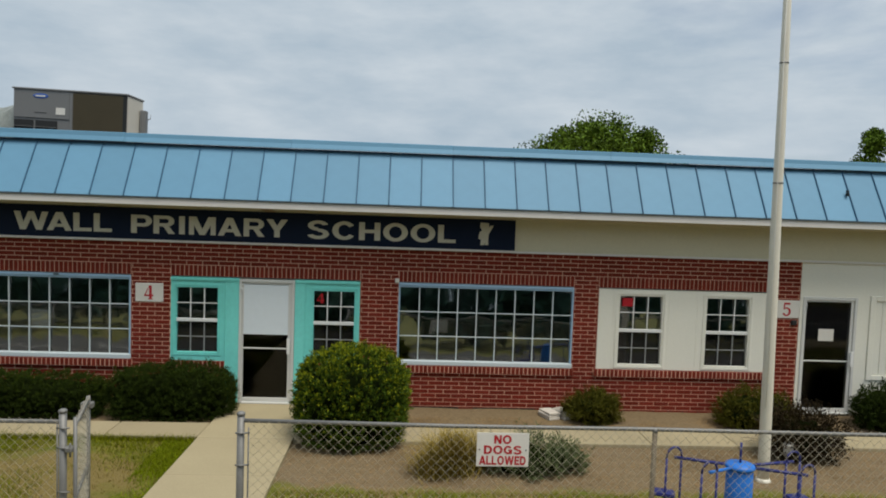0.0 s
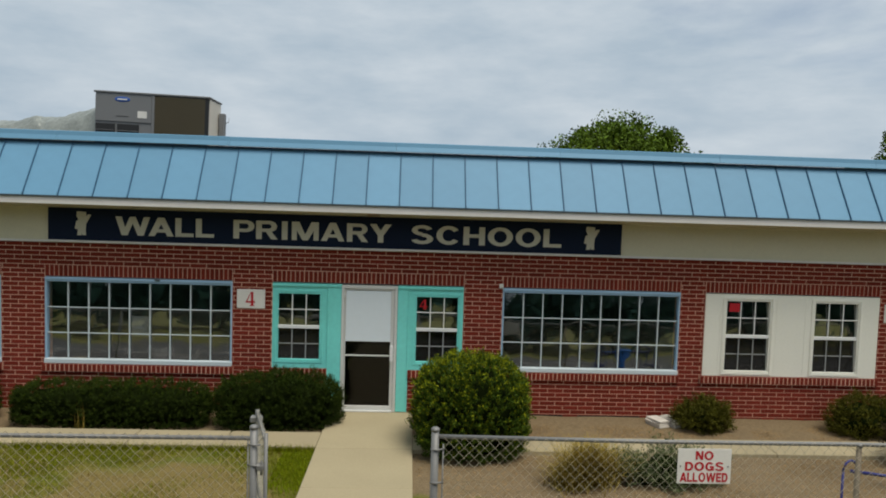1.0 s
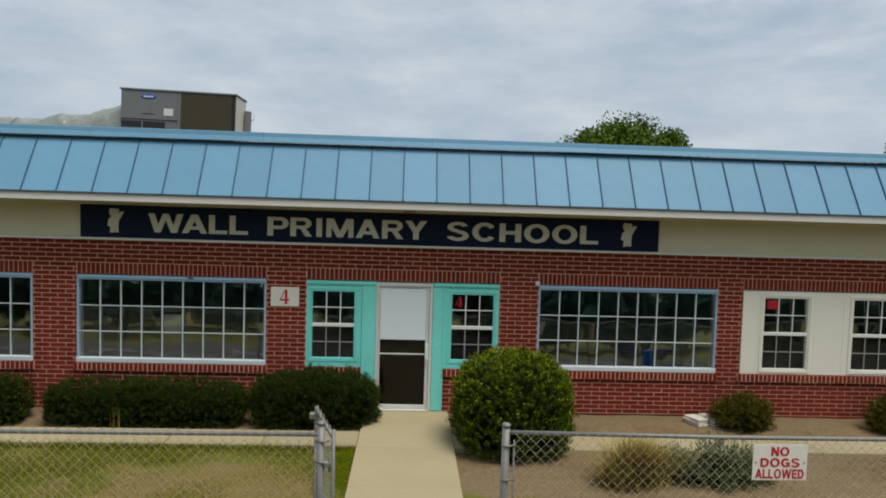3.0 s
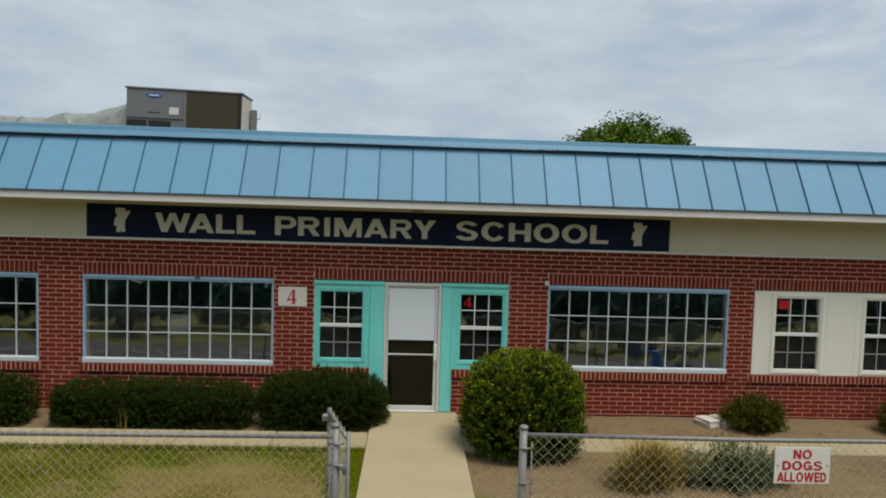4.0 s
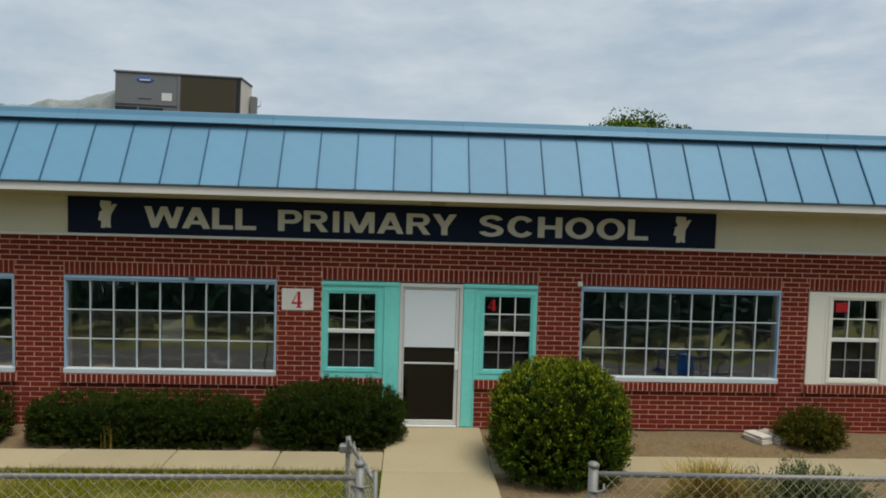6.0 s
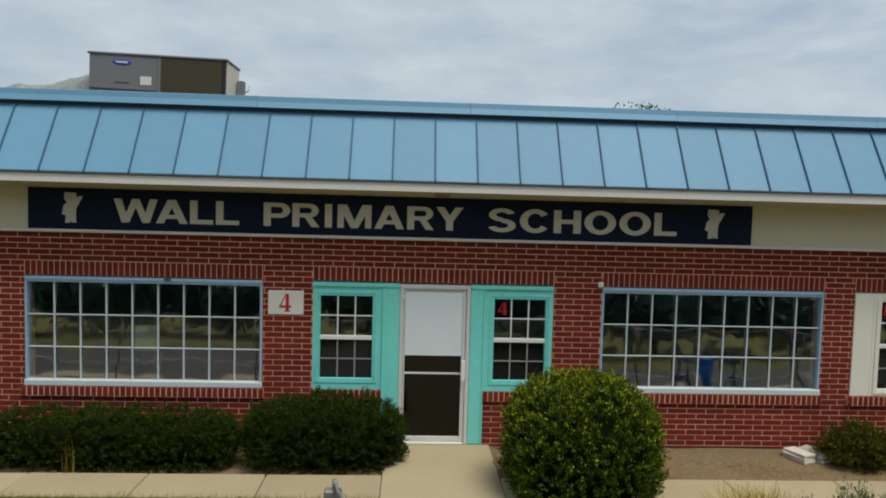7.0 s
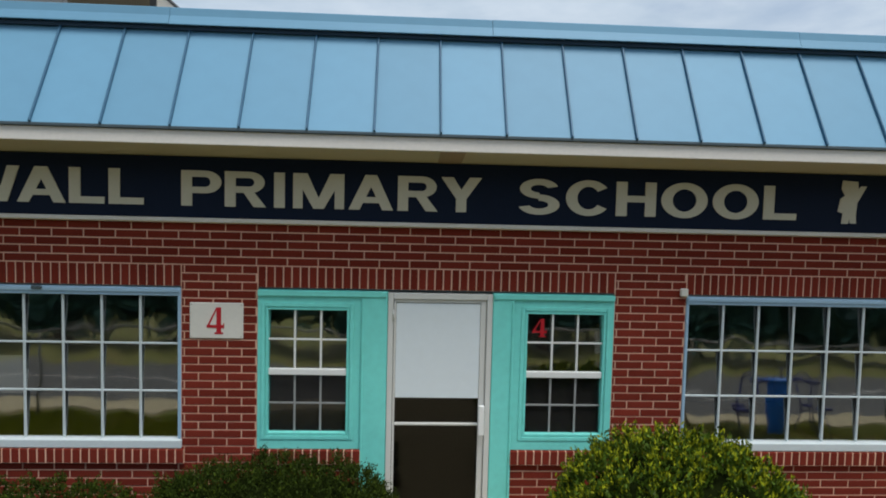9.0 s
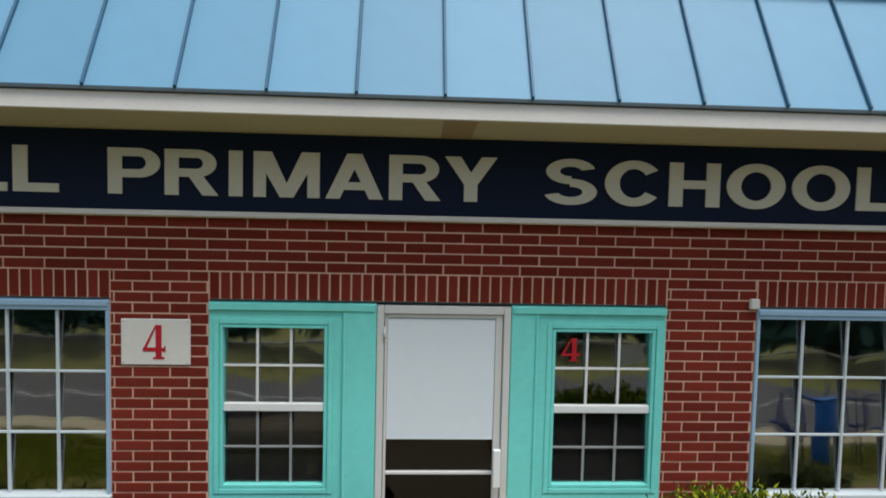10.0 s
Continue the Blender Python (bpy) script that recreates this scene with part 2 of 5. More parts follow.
def ground_mat():
    """Lawn left of the path and along the fence, packed brown gravel elsewhere, with bare patches worn into the lawn."""
    m, n, l, p = nodes_of("lawn_and_gravel")
    co, sep = n.new("ShaderNodeTexCoord"), n.new("ShaderNodeSeparateXYZ")
    l.new(co.outputs["Object"], sep.inputs["Vector"])

    def noise_tex(scale, detail=5):
        t = n.new("ShaderNodeTexNoise")
        t.inputs["Scale"].default_value, t.inputs["Detail"].default_value = scale, detail
        l.new(co.outputs["Object"], t.inputs["Vector"])
        return t.outputs["Fac"]

    def step(value, low, high):
        r = n.new("ShaderNodeMapRange")
        r.inputs["From Min"].default_value, r.inputs["From Max"].default_value = low, high
        l.new(value, r.inputs["Value"])
        return r.outputs["Result"]

    def blend(f, a, b):
        x = n.new("ShaderNodeMix")
        x.data_type = "RGBA"
        l.new(f, x.inputs["Factor"])
        for sock, v in (("A", a), ("B", b)):
            if isinstance(v, tuple):
                x.inputs[sock].default_value = (*v, 1)
            else:
                l.new(v, x.inputs[sock])
        return x.outputs["Result"]

    def maths(op, a, b):
        x = n.new("ShaderNodeMath")
        x.operation = op
        for i, v in enumerate((a, b)):
            if isinstance(v, (int, float)):
                x.inputs[i].default_value = v
            else:
                l.new(v, x.inputs[i])
        return x.outputs[0]
    gravel = blend(step(noise_tex(48, 4), 0.35, 0.68), (0.112, 0.077, 0.039), (0.245, 0.178, 0.096))
    gravel = blend(step(noise_tex(1.1), 0.42, 0.68), gravel, blend(step(noise_tex(22, 5), 0.38, 0.62), (0.13, 0.091, 0.043), (0.205, 0.147, 0.077)))
    grass = blend(step(noise_tex(26, 4), 0.35, 0.65), (0.068, 0.080, 0.003), (0.138, 0.146, 0.008))
    grass = blend(step(noise_tex(2.3, 5), 0.44, 0.62), grass, blend(step(noise_tex(34, 4), 0.36, 0.64), (0.105, 0.096, 0.009), (0.185, 0.158, 0.026)))
    ex = maths("POWER", maths("MULTIPLY", maths("ADD", sep.outputs["X"], 0.7), 1 / 1.7), 2.0)
    ey = maths("POWER", maths("MULTIPLY", maths("ADD", sep.outputs["Y"], 3.6), 1 / 1.05), 2.0)
    oval = maths("SUBTRACT", maths("MULTIPLY", noise_tex(1.3, 6), 2.6), maths("ADD", ex, ey))
    worn = maths("MAXIMUM", step(oval, 0.25, 0.75), step(noise_tex(0.9, 7), 0.57, 0.66))
    grass = blend(worn, grass, blend(step(noise_tex(60, 3), 0.4, 0.65), (0.135, 0.098, 0.026), (0.225, 0.168, 0.048)))
    left = step(maths("MULTIPLY", sep.outputs["X"], -1.0), -1.9, -1.85)
    edge = maths("ADD", sep.outputs["Y"], maths("MULTIPLY", noise_tex(1.6), 0.8))
    strip = step(maths("MULTIPLY", edge, -1.0), 3.25, 3.45)
    behind = step(sep.outputs["Y"], -1.75, -1.7)
    lawn = maths("MULTIPLY", maths("MAXIMUM", left, strip), maths("SUBTRACT", 1.0, behind))
    l.new(blend(lawn, gravel, grass), p.inputs["Base Color"])
    p.inputs["Roughness"].default_value = 0.95
    b = n.new("ShaderNodeBump")
    b.inputs["Strength"].default_value, b.inputs["Distance"].default_value = 0.6, 0.015
    l.new(noise_tex(110, 3), b.inputs["Height"])
    l.new(b.outputs["Normal"], p.inputs["Normal"])
    return m


M_GROUND = ground_mat()


# ---- builders ----
def mesh_of(name, verts, faces, mat, smooth=False):
    me = bpy.data.meshes.new(name)
    me.from_pydata([tuple(v) for v in verts], [], [tuple(f) for f in faces])
    me.materials.append(mat)
    if smooth:
        me.polygons.foreach_set("use_smooth", [True] * len(me.polygons))
    me.update()
    return me


def attach(ob, parent):
    if parent is not None:
        ob.parent = parent
        ob.matrix_parent_inverse = parent.matrix_basis.inverted()
    return ob


def part(name, bm, mat, parent=None, label="", smooth=False):
    me = bpy.data.meshes.new(name)
    bm.to_mesh(me)
    bm.free()
    me.materials.append(mat)
    if smooth:
        me.polygons.foreach_set("use_smooth", [True] * len(me.polygons))
    ob = attach(new(name, me), parent)
    return tagged(ob, label) if label else ob


def thing(name, base, label, category, group="", kind=""):
    e = new(name)
    e.empty_display_size = 0.1
    e.matrix_basis = Matrix.Translation(base)
    return tagged(e, label, category, group, kind)


def box_into(bm, x0, x1, y0, y1, z0, z1):
    made = bmesh.ops.create_cube(bm, size=1, matrix=Matrix.LocRotScale(((x0 + x1) / 2, (y0 + y1) / 2, (z0 + z1) / 2), None, (x1 - x0, y1 - y0, z1 - z0)))
    return made["verts"]


def box_bm(boxes, bevel=0.004):
    bm = bmesh.new()
    for b in boxes:
        box_into(bm, *b)
    if bevel:
        bmesh.ops.bevel(bm, geom=list(bm.edges), offset=bevel, segments=1, affect="EDGES")
    return bm


def slab(name, b, mat, parent=None, label="", bevel=0.004):
    return part(name, box_bm([b], bevel), mat, parent, label)


def tube_data(points, radius, sides=8, closed=False):
    """Vertices and faces of a round bar along points; radius: one number or one for each point."""
    pts = [Vector(q) for q in points]
    rs = radius if isinstance(radius, (list, tuple)) else [radius] * len(pts)
    verts, faces = [], []
    for i, q in enumerate(pts):
        d = (pts[min(i + 1, len(pts) - 1)] - pts[max(i - 1, 0)]).normalized()
        u = d.cross(Vector((0, 0, 1)) if abs(d.z) < 0.9 else Vector((1, 0, 0))).normalized()
        v = d.cross(u)
        for k in range(sides):
            a = 2 * math.pi * k / sides
            verts.append(q + rs[i] * (math.cos(a) * u + math.sin(a) * v))
    for i in range(len(pts) - 1):
        for k in range(sides):
            faces.append((i * sides + k, i * sides + (k + 1) % sides, (i + 1) * sides + (k + 1) % sides, (i + 1) * sides + k))
    faces.append(tuple(range(sides - 1, -1, -1)))
    faces.append(tuple(range((len(pts) - 1) * sides, len(pts) * sides)))
    return verts, faces


def tube(name, points, radius, mat, parent=None, label="", sides=10):
    v, f = tube_data(points, radius, sides)
    ob = attach(new(name, mesh_of(name, v, f, mat, True)), parent)
    return tagged(ob, label) if label else ob


def lathe(name, centre, profile, mat, parent=None, label="", sides=24):
    """A turned solid: profile of (radius, height)."""
    verts, faces = [], []
    for r, z in profile:
        for k in range(sides):
            a = 2 * math.pi * k / sides
            verts.append((centre[0] + r * math.cos(a), centre[1] + r * math.sin(a), centre[2] + z))
    for i in range(len(profile) - 1):
        for k in range(sides):
            faces.append((i * sides + k, i * sides + (k + 1) % sides, (i + 1) * sides + (k + 1) % sides, (i + 1) * sides + k))
    faces.append(tuple(range(sides - 1, -1, -1)))
    faces.append(tuple(range((len(profile) - 1) * sides, len(profile) * sides)))
    ob = attach(new(name, mesh_of(name, verts, faces, mat, True)), parent)
    return tagged(ob, label) if label else ob


STROKES = {
    "P": (1.04, [("r", 0, 0, .28, 1), ("r", .28, .82, .62, 1), ("r", .28, .36, .62, .54), ("a", .62, .68, .42, .32, .28, .18, -90, 90)]),
    "R": (1.08, [("r", 0, 0, .28, 1), ("r", .28, .82, .64, 1), ("r", .28, .40, .64, .58), ("a", .64, .70, .40, .30, .27, .18, -90, 90), ("q", .48, .42, .77, .42, 1.08, 0, .76, 0)]),
    "I": (.28, [("r", 0, 0, .28, 1)]),
    "M": (1.35, [("r", 0, 0, .25, 1), ("r", 1.10, 0, 1.35, 1), ("q", .0, 1, .37, 1, .81, 0, .54, 0), ("q", 1.35, 1, .98, 1, .54, 0, .81, 0)]),
    "A": (1.19, [("q", 0, 0, .29, 0, .75, 1, .44, 1), ("q", 1.19, 0, .90, 0, .44, 1, .75, 1), ("r", .30, .20, .89, .37)]),
    "Y": (1.10, [("q", 0, 1, .33, 1, .69, .42, .41, .38), ("q", 1.10, 1, .77, 1, .41, .42, .69, .38), ("r", .41, 0, .69, .43)]),
    "W": (1.64, [("q", 0, 1, .29, 1, .57, 0, .30, 0), ("q", .30, 0, .57, 0, .95, 1, .69, 1), ("q", .69, 1, .95, 1, 1.34, 0, 1.07, 0), ("q", 1.07, 0, 1.34, 0, 1.64, 1, 1.35, 1)]),
    "L": (.87, [("r", 0, 0, .28, 1), ("r", .28, 0, .87, .19)]),
    "S": (1.05, [("a", .525, .735, .49, .285, .27, .175, 15, 272), ("a", .525, .275, .525, .295, .28, .18, -165, 92)]),
    "C": (1.13, [("a", .58, .5, .58, .52, .29, .19, 36, 324)]),
    "H": (1.03, [("r", 0, 0, .28, 1), ("r", .75, 0, 1.03, 1), ("r", .28, .41, .75, .60)]),
    "O": (1.20, [("a", .60, .5, .60, .52, .29, .19, 0, 360)]),
    "N": (1.0, [("r", 0, 0, .27, 1), ("r", .73, 0, 1.0, 1), ("q", 0, 1, .32, 1, 1.0, 0, .68, 0)]),
    "D": (1.02, [("r", 0, 0, .27, 1), ("r", .27, .80, .50, 1), ("r", .27, 0, .50, .20), ("a", .50, .50, .52, .50, .27, .20, -90, 90)]),
    "G": (1.08, [("a", .54, .5, .54, .51, .27, .20, 40, 330), ("r", .58, .36, 1.06, .54), ("r", .84, .04, 1.06, .40)]),
    "E": (.86, [("r", 0, 0, .27, 1), ("r", .27, .80, .86, 1), ("r", .27, .41, .80, .59), ("r", .27, 0, .86, .20)]),
    "5": (.78, [("r", .12, .86, .70, 1), ("r", .10, .48, .21, .90), ("a", .38, .32, .40, .33, .20, .10, -155, 115)]),
    "4": (.80, [("r", .45, 0, .66, 1), ("r", .36, 0, .76, .06), ("r", 0, .23, .80, .34), ("q", 0, .28, .10, .28, .50, 1, .44, 1), ("r", .76, .20, .80, .40)]),
}
GAPS = {"WA": -.06, "AL": .09, "LL": .11, "RI": .21, "IM": .22, "MA": .12, "AR": .12, "RY": .08, "PR": .09, "SC": .16, "CH": .16}


def stroke_letter(bm, ch, x0, z0, sx, sz, y, depth):
    """One letter of straight and bowed strokes, each a solid of its own, set a hair apart."""
    for i, (kind, *v) in enumerate(STROKES[ch][1]):
        yf = y - 0.0004 * i
        if kind == "a":
            cx, cz, rx, rz, tx, tz, a0, a1 = v
            k = max(8, int(abs(a1 - a0) / 9))
            ring = []
            for j in range(k + 1):
                a = radians(a0 + (a1 - a0) * j / k)
                ring.append([(cx + (rx - q * tx) * math.cos(a), cz + (rz - q * tz) * math.sin(a)) for q in (0, 1)])
            loops = [(ring[j][0], ring[j + 1][0], ring[j + 1][1], ring[j][1]) for j in range(k)]
        elif kind == "r":
            loops = [((v[0], v[1]), (v[2], v[1]), (v[2], v[3]), (v[0], v[3]))]
        else:
            loops = [((v[0], v[1]), (v[2], v[3]), (v[4], v[5]), (v[6], v[7]))]
        for quad in loops:
            f = [bm.verts.new((x0 + a * sx, yf, z0 + b * sz)) for a, b in quad]
            g = [bm.verts.new((x0 + a * sx, y + depth, z0 + b * sz)) for a, b in quad]
            bm.faces.new(f)
            for j in range(4):
                bm.faces.new((f[j], g[j], g[(j + 1) % 4], f[(j + 1) % 4]))


def sign_letters(text, x0, x1, y, z0, z1, depth, mat, parent, name="letter"):
    gaps = [GAPS.get(text[i:i + 2], .14) for i in range(len(text) - 1)]
    total = sum(STROKES[c][0] for c in text) + sum(gaps)
    sx, x = (x1 - x0) / total, x0
    for i, ch in enumerate(text):
        bm = bmesh.new()
        stroke_letter(bm, ch, x, z0, sx, z1 - z0, y, depth)
        bmesh.ops.remove_doubles(bm, verts=list(bm.verts), dist=0.00005)
        bmesh.ops.recalc_face_normals(bm, faces=list(bm.faces))
        part(name, bm, mat, parent)
        x += STROKES[ch][0] * sx + (gaps[i] * sx if i < len(gaps) else 0)


def leaves_data(rng, centres, normals, length, width, spread=0.7, up=0.3):
    """Two-triangle leaves at the centres, roughly along the normals."""
    k = len(centres)
    d = normals + rng.normal(0, spread, (k, 3)) + np.array([0, 0, up])
    d /= np.linalg.norm(d, axis=1)[:, None]
    side = np.cross(d, rng.normal(0, 1, (k, 3)))
    side /= np.linalg.norm(side, axis=1)[:, None] + 1e-9
    ln = (length * rng.uniform(0.6, 1.3, k))[:, None]
    wd = (width * rng.uniform(0.7, 1.3, k))[:, None]
    a, b, c, e = centres - d * ln * 0.4, centres + side * wd * 0.5, centres + d * ln * 0.6, centres - side * wd * 0.5
    verts = np.stack([a, b, c, e], 1).reshape(-1, 3)
    idx = np.arange(k)[:, None] * 4 + np.array([0, 1, 2, 3])
    return verts, idx


def big_mesh(name, verts, quads, mat):
    me = bpy.data.meshes.new(name)
    me.vertices.add(len(verts))
    me.vertices.foreach_set("co", np.asarray(verts, dtype=np.float32).ravel())
    w = quads.shape[1]
    me.loops.add(quads.size)
    me.loops.foreach_set("vertex_index", quads.astype(np.int32).ravel())
    me.polygons.add(len(quads))
    me.polygons.foreach_set("loop_start", np.arange(0, quads.size, w, dtype=np.int32))
    me.update(calc_edges=True)
    me.materials.append(mat)
    return me


def superellipsoid(rng, k, centre, radii, power):
    """k random points and outward normals on a rounded block."""
    d = rng.normal(0, 1, (k, 3))
    d /= np.linalg.norm(d, axis=1)[:, None]
    r = (np.abs(d) ** power).sum(1) ** (-1 / power)
    pts = d * r[:, None]
    nrm = np.sign(pts) * np.abs(pts) ** (power - 1) / np.array(radii)
    nrm /= np.linalg.norm(nrm, axis=1)[:, None]
    return pts * np.array(radii) + np.array(centre), nrm, d


def sprig_leaves(rng, base, nrm, length, per, up):
    """Leaves along short upright shoots: each shoot starts inside the coat and ends in a loose tuft."""
    k = len(base)
    d = nrm + rng.normal(0, 0.35, (k, 3)) + np.array([0, 0, up])
    d /= np.linalg.norm(d, axis=1)[:, None]
    ln = length * rng.uniform(0.6, 1.35, k)
    u = rng.uniform(0.1, 1.0, (k, per))
    c = base[:, None, :] + d[:, None, :] * (u * ln[:, None])[:, :, None] + rng.normal(0, length * 0.13, (k, per, 3))
    n = np.repeat(d[:, None, :], per, 1)
    return c.reshape(-1, 3), n.reshape(-1, 3), u.ravel()


def bush(name, seed, centre, radii, power, leaf, shoots, mat, label, category="bush", lump=0.06, lump_scale=3.0, group="", up=0.3, floor_z=-0.2, depth=0.14, per=18, length=0.12, tip=None, tip_share=0.3):
    """A clipped bush: an inner body coloured near black for shade, and a coat of leafy shoots with gaps between them;
    tip: the paler new growth at their ends, thickened upwards for the lit top.
    """
    rng = np.random.default_rng(seed)
    t = thing(name, (centre[0], centre[1], floor_z), label, category, group)
    pts, nrm, d = superellipsoid(rng, shoots, (0, 0, 0), radii, power)
    bulge = np.array([noise.noise(Vector(q) * lump_scale + Vector((seed, 0, 0))) for q in pts])
    fine = np.array([noise.noise(Vector(q) * lump_scale * 3.1 + Vector((0, seed, 0))) for q in pts])
    pts = pts + nrm * (bulge * lump * 2 + fine * lump * 1.7 + rng.normal(0, lump * 0.2, shoots) - length * 0.75)[:, None] + np.array(centre)
    c, n, u = sprig_leaves(rng, pts, nrm, length, per, up)
    ok = c[:, 2] > floor_z + 0.02
    c, n, u = c[ok], n[ok], u[ok]
    # Pale tips thicken with height, putting the lit top into the leaf colours.
    rise = np.clip((c[:, 2] - floor_z) / (centre[2] + radii[2] - floor_z), 0, 1)
    lit_tip = (u > 0.62) & (rng.uniform(0, 1, len(u)) < tip_share * (0.15 + 1.1 * rise)) if tip else np.zeros(len(u), bool)
    v, q = leaves_data(rng, c[~lit_tip], n[~lit_tip], leaf[0], leaf[1], spread=0.6, up=0.2)
    attach(new("foliage", big_mesh("foliage", v, q, mat)), t)
    if tip:
        v, q = leaves_data(rng, c[lit_tip], n[lit_tip], leaf[0], leaf[1], spread=0.5, up=0.3)
        tagged(attach(new("new_growth", big_mesh("new_growth", v, q, tip)), t), "paler young leaf tips, denser upwards for the lit top")
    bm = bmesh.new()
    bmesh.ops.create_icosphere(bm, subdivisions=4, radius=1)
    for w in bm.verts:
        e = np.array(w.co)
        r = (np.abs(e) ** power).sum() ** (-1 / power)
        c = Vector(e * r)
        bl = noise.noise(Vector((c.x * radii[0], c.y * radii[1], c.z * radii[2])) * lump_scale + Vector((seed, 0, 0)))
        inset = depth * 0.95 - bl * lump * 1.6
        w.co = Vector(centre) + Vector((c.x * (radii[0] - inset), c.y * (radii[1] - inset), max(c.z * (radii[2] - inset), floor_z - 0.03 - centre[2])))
    part("inner_core", bm, M_CORE, t, "near-black inner body for the shade between shoots", True)
    return t


def wall_boxes(x0, x1, z0, z1, holes):
    """Rectangles that fill a wall but for its openings."""
    xs = sorted({x0, x1, *[v for h in holes for v in h[:2]]})
    out = []
    for a, b in zip(xs, xs[1:]):
        cuts = sorted((h[2], h[3]) for h in holes if h[0] <= a and h[1] >= b)
        z = z0
        for lo, hi in cuts:
            if lo > z:
                out.append((a, b, z, lo))
            z = hi
        if z < z1:
            out.append((a, b, z, z1))
    return out


# ---- plan ----
G = -0.10                                   # top of the concrete paths
BED = -0.20                                 # soil along the wall
WIN_Z0, WIN_Z1 = 0.72, 2.335
HEAD = 2.348                                # underside of the lintels
BIG = [(-8.36, -4.95), (-4.16, -0.745), (4.345, 7.80)]
TEAL = (0.0, 3.6)
WHITE = (8.30, 11.79)
BRICK_END = 12.41
X0, X1 = -13.0, 18.0
BRICK_TOP = 2.972
holes = [(a, b, WIN_Z0, HEAD) for a, b in BIG]
holes += [(TEAL[0], 1.04, 0.715, HEAD), (1.04, 2.56, G, HEAD), (2.56, TEAL[1], 0.715, HEAD), (*WHITE, 0.72, HEAD)]
holes5 = [(12.475, 13.61, G, 2.285), (13.87, 15.67, 0.61, 2.33)]

# ---- ground ----
xs = sorted({*np.linspace(-14, 20, 86).round(3), -1500, -400, -120, -50, 50, 120, 400, 1500})
ys = sorted({*np.linspace(-8, 0.5, 44).round(3), -1500, -400, -150, -70, -35, -20, -13, 8, 60, 300, 1500})
gv, gf = [], []
for y in ys:
    for x in xs:
        near = -14 <= x <= 20 and -8 <= y <= 0.5
        z = -0.165 + (0.022 * noise.noise(Vector((x * 0.7, y * 0.7, 0))) + 0.012 * noise.noise(Vector((x * 2.6, y * 2.6, 3))) if near else 0)
        if y > -1.25 and near:
            z = BED + 0.03 + 0.03 * noise.noise(Vector((x * 1.5, y * 2.0, 9))) + 0.04 * max(0, min(1, (y + 0.45) / 0.4))
        gv.append((x, y, z))
for j in range(len(ys) - 1):
    for i in range(len(xs) - 1):
        k = j * len(xs) + i
        gf.append((k, k + 1, k + 1 + len(xs), k + len(xs)))
ground = tagged(new("ground", mesh_of("ground", gv, gf, M_GROUND, True)), "worn lawn and packed brown gravel in front of the school", "ground", kind="structure")


def bare(q):
    """How worn the lawn is at a place: above zero on the trodden oval."""
    return 1.3 - ((q[0] + 0.7) / 1.7) ** 2 - ((q[1] + 3.6) / 1.05) ** 2


def lawn_blades(name, seed, area, count, mat, label, height=0.05, skip=None):
    rng = np.random.default_rng(seed)
    p = np.stack([rng.uniform(area[0], area[1], count), rng.uniform(area[2], area[3], count), np.full(count, -0.165)], 1)
    f = np.array([noise.noise(Vector((q[0] * 0.9, q[1] * 0.9, 5.0))) - 0.5 * max(-0.6, min(bare(q), 0.9)) for q in p])
    p = p[skip(f, rng.uniform(-0.35, 0.35, count))]
    k = len(p)
    lean = rng.normal(0, 0.45, (k, 3))
    lean[:, 2] = 1
    h = (height * rng.uniform(0.5, 1.4, k))[:, None]
    side = np.stack([rng.normal(0, 1, k), rng.normal(0, 1, k), np.zeros(k)], 1)
    side = side / np.linalg.norm(side, axis=1)[:, None] * 0.005
    v = np.stack([p - side, p + side, p + lean * h], 1).reshape(-1, 3)
    q = np.arange(k)[:, None] * 3 + np.array([0, 1, 2])
    return tagged(new(name, big_mesh(name, v, q, mat)), label, "grass", kind="stuff")


lawn_blades("lawn_grass", 3, (-7.5, 1.1, -6.6, -1.95), 120000, M_GRASS, "short green lawn grass beside the concrete path", 0.05, lambda f, r: f + r > -0.12)
lawn_blades("dry_lawn_grass", 4, (-7.5, 1.05, -6.6, -2.0), 16000, M_DRYGRASS, "short dry straw-coloured lawn grass", 0.035, lambda f, r: f + r < 0.0)
lawn_blades("fence_side_grass", 5, (2.75, 13.0, -6.8, -3.9), 36000, M_GRASS, "short green grass strip along the chain-link fence", 0.05, lambda f, r: f + r > -0.2)
lawn_blades("lawn_edge_grass", 6, (0.62, 1.12, -6.4, -1.97), 15000, M_EDGEGRASS, "bright green grass fringe along the path edge", 0.04, lambda f, r: f + r > -0.6)



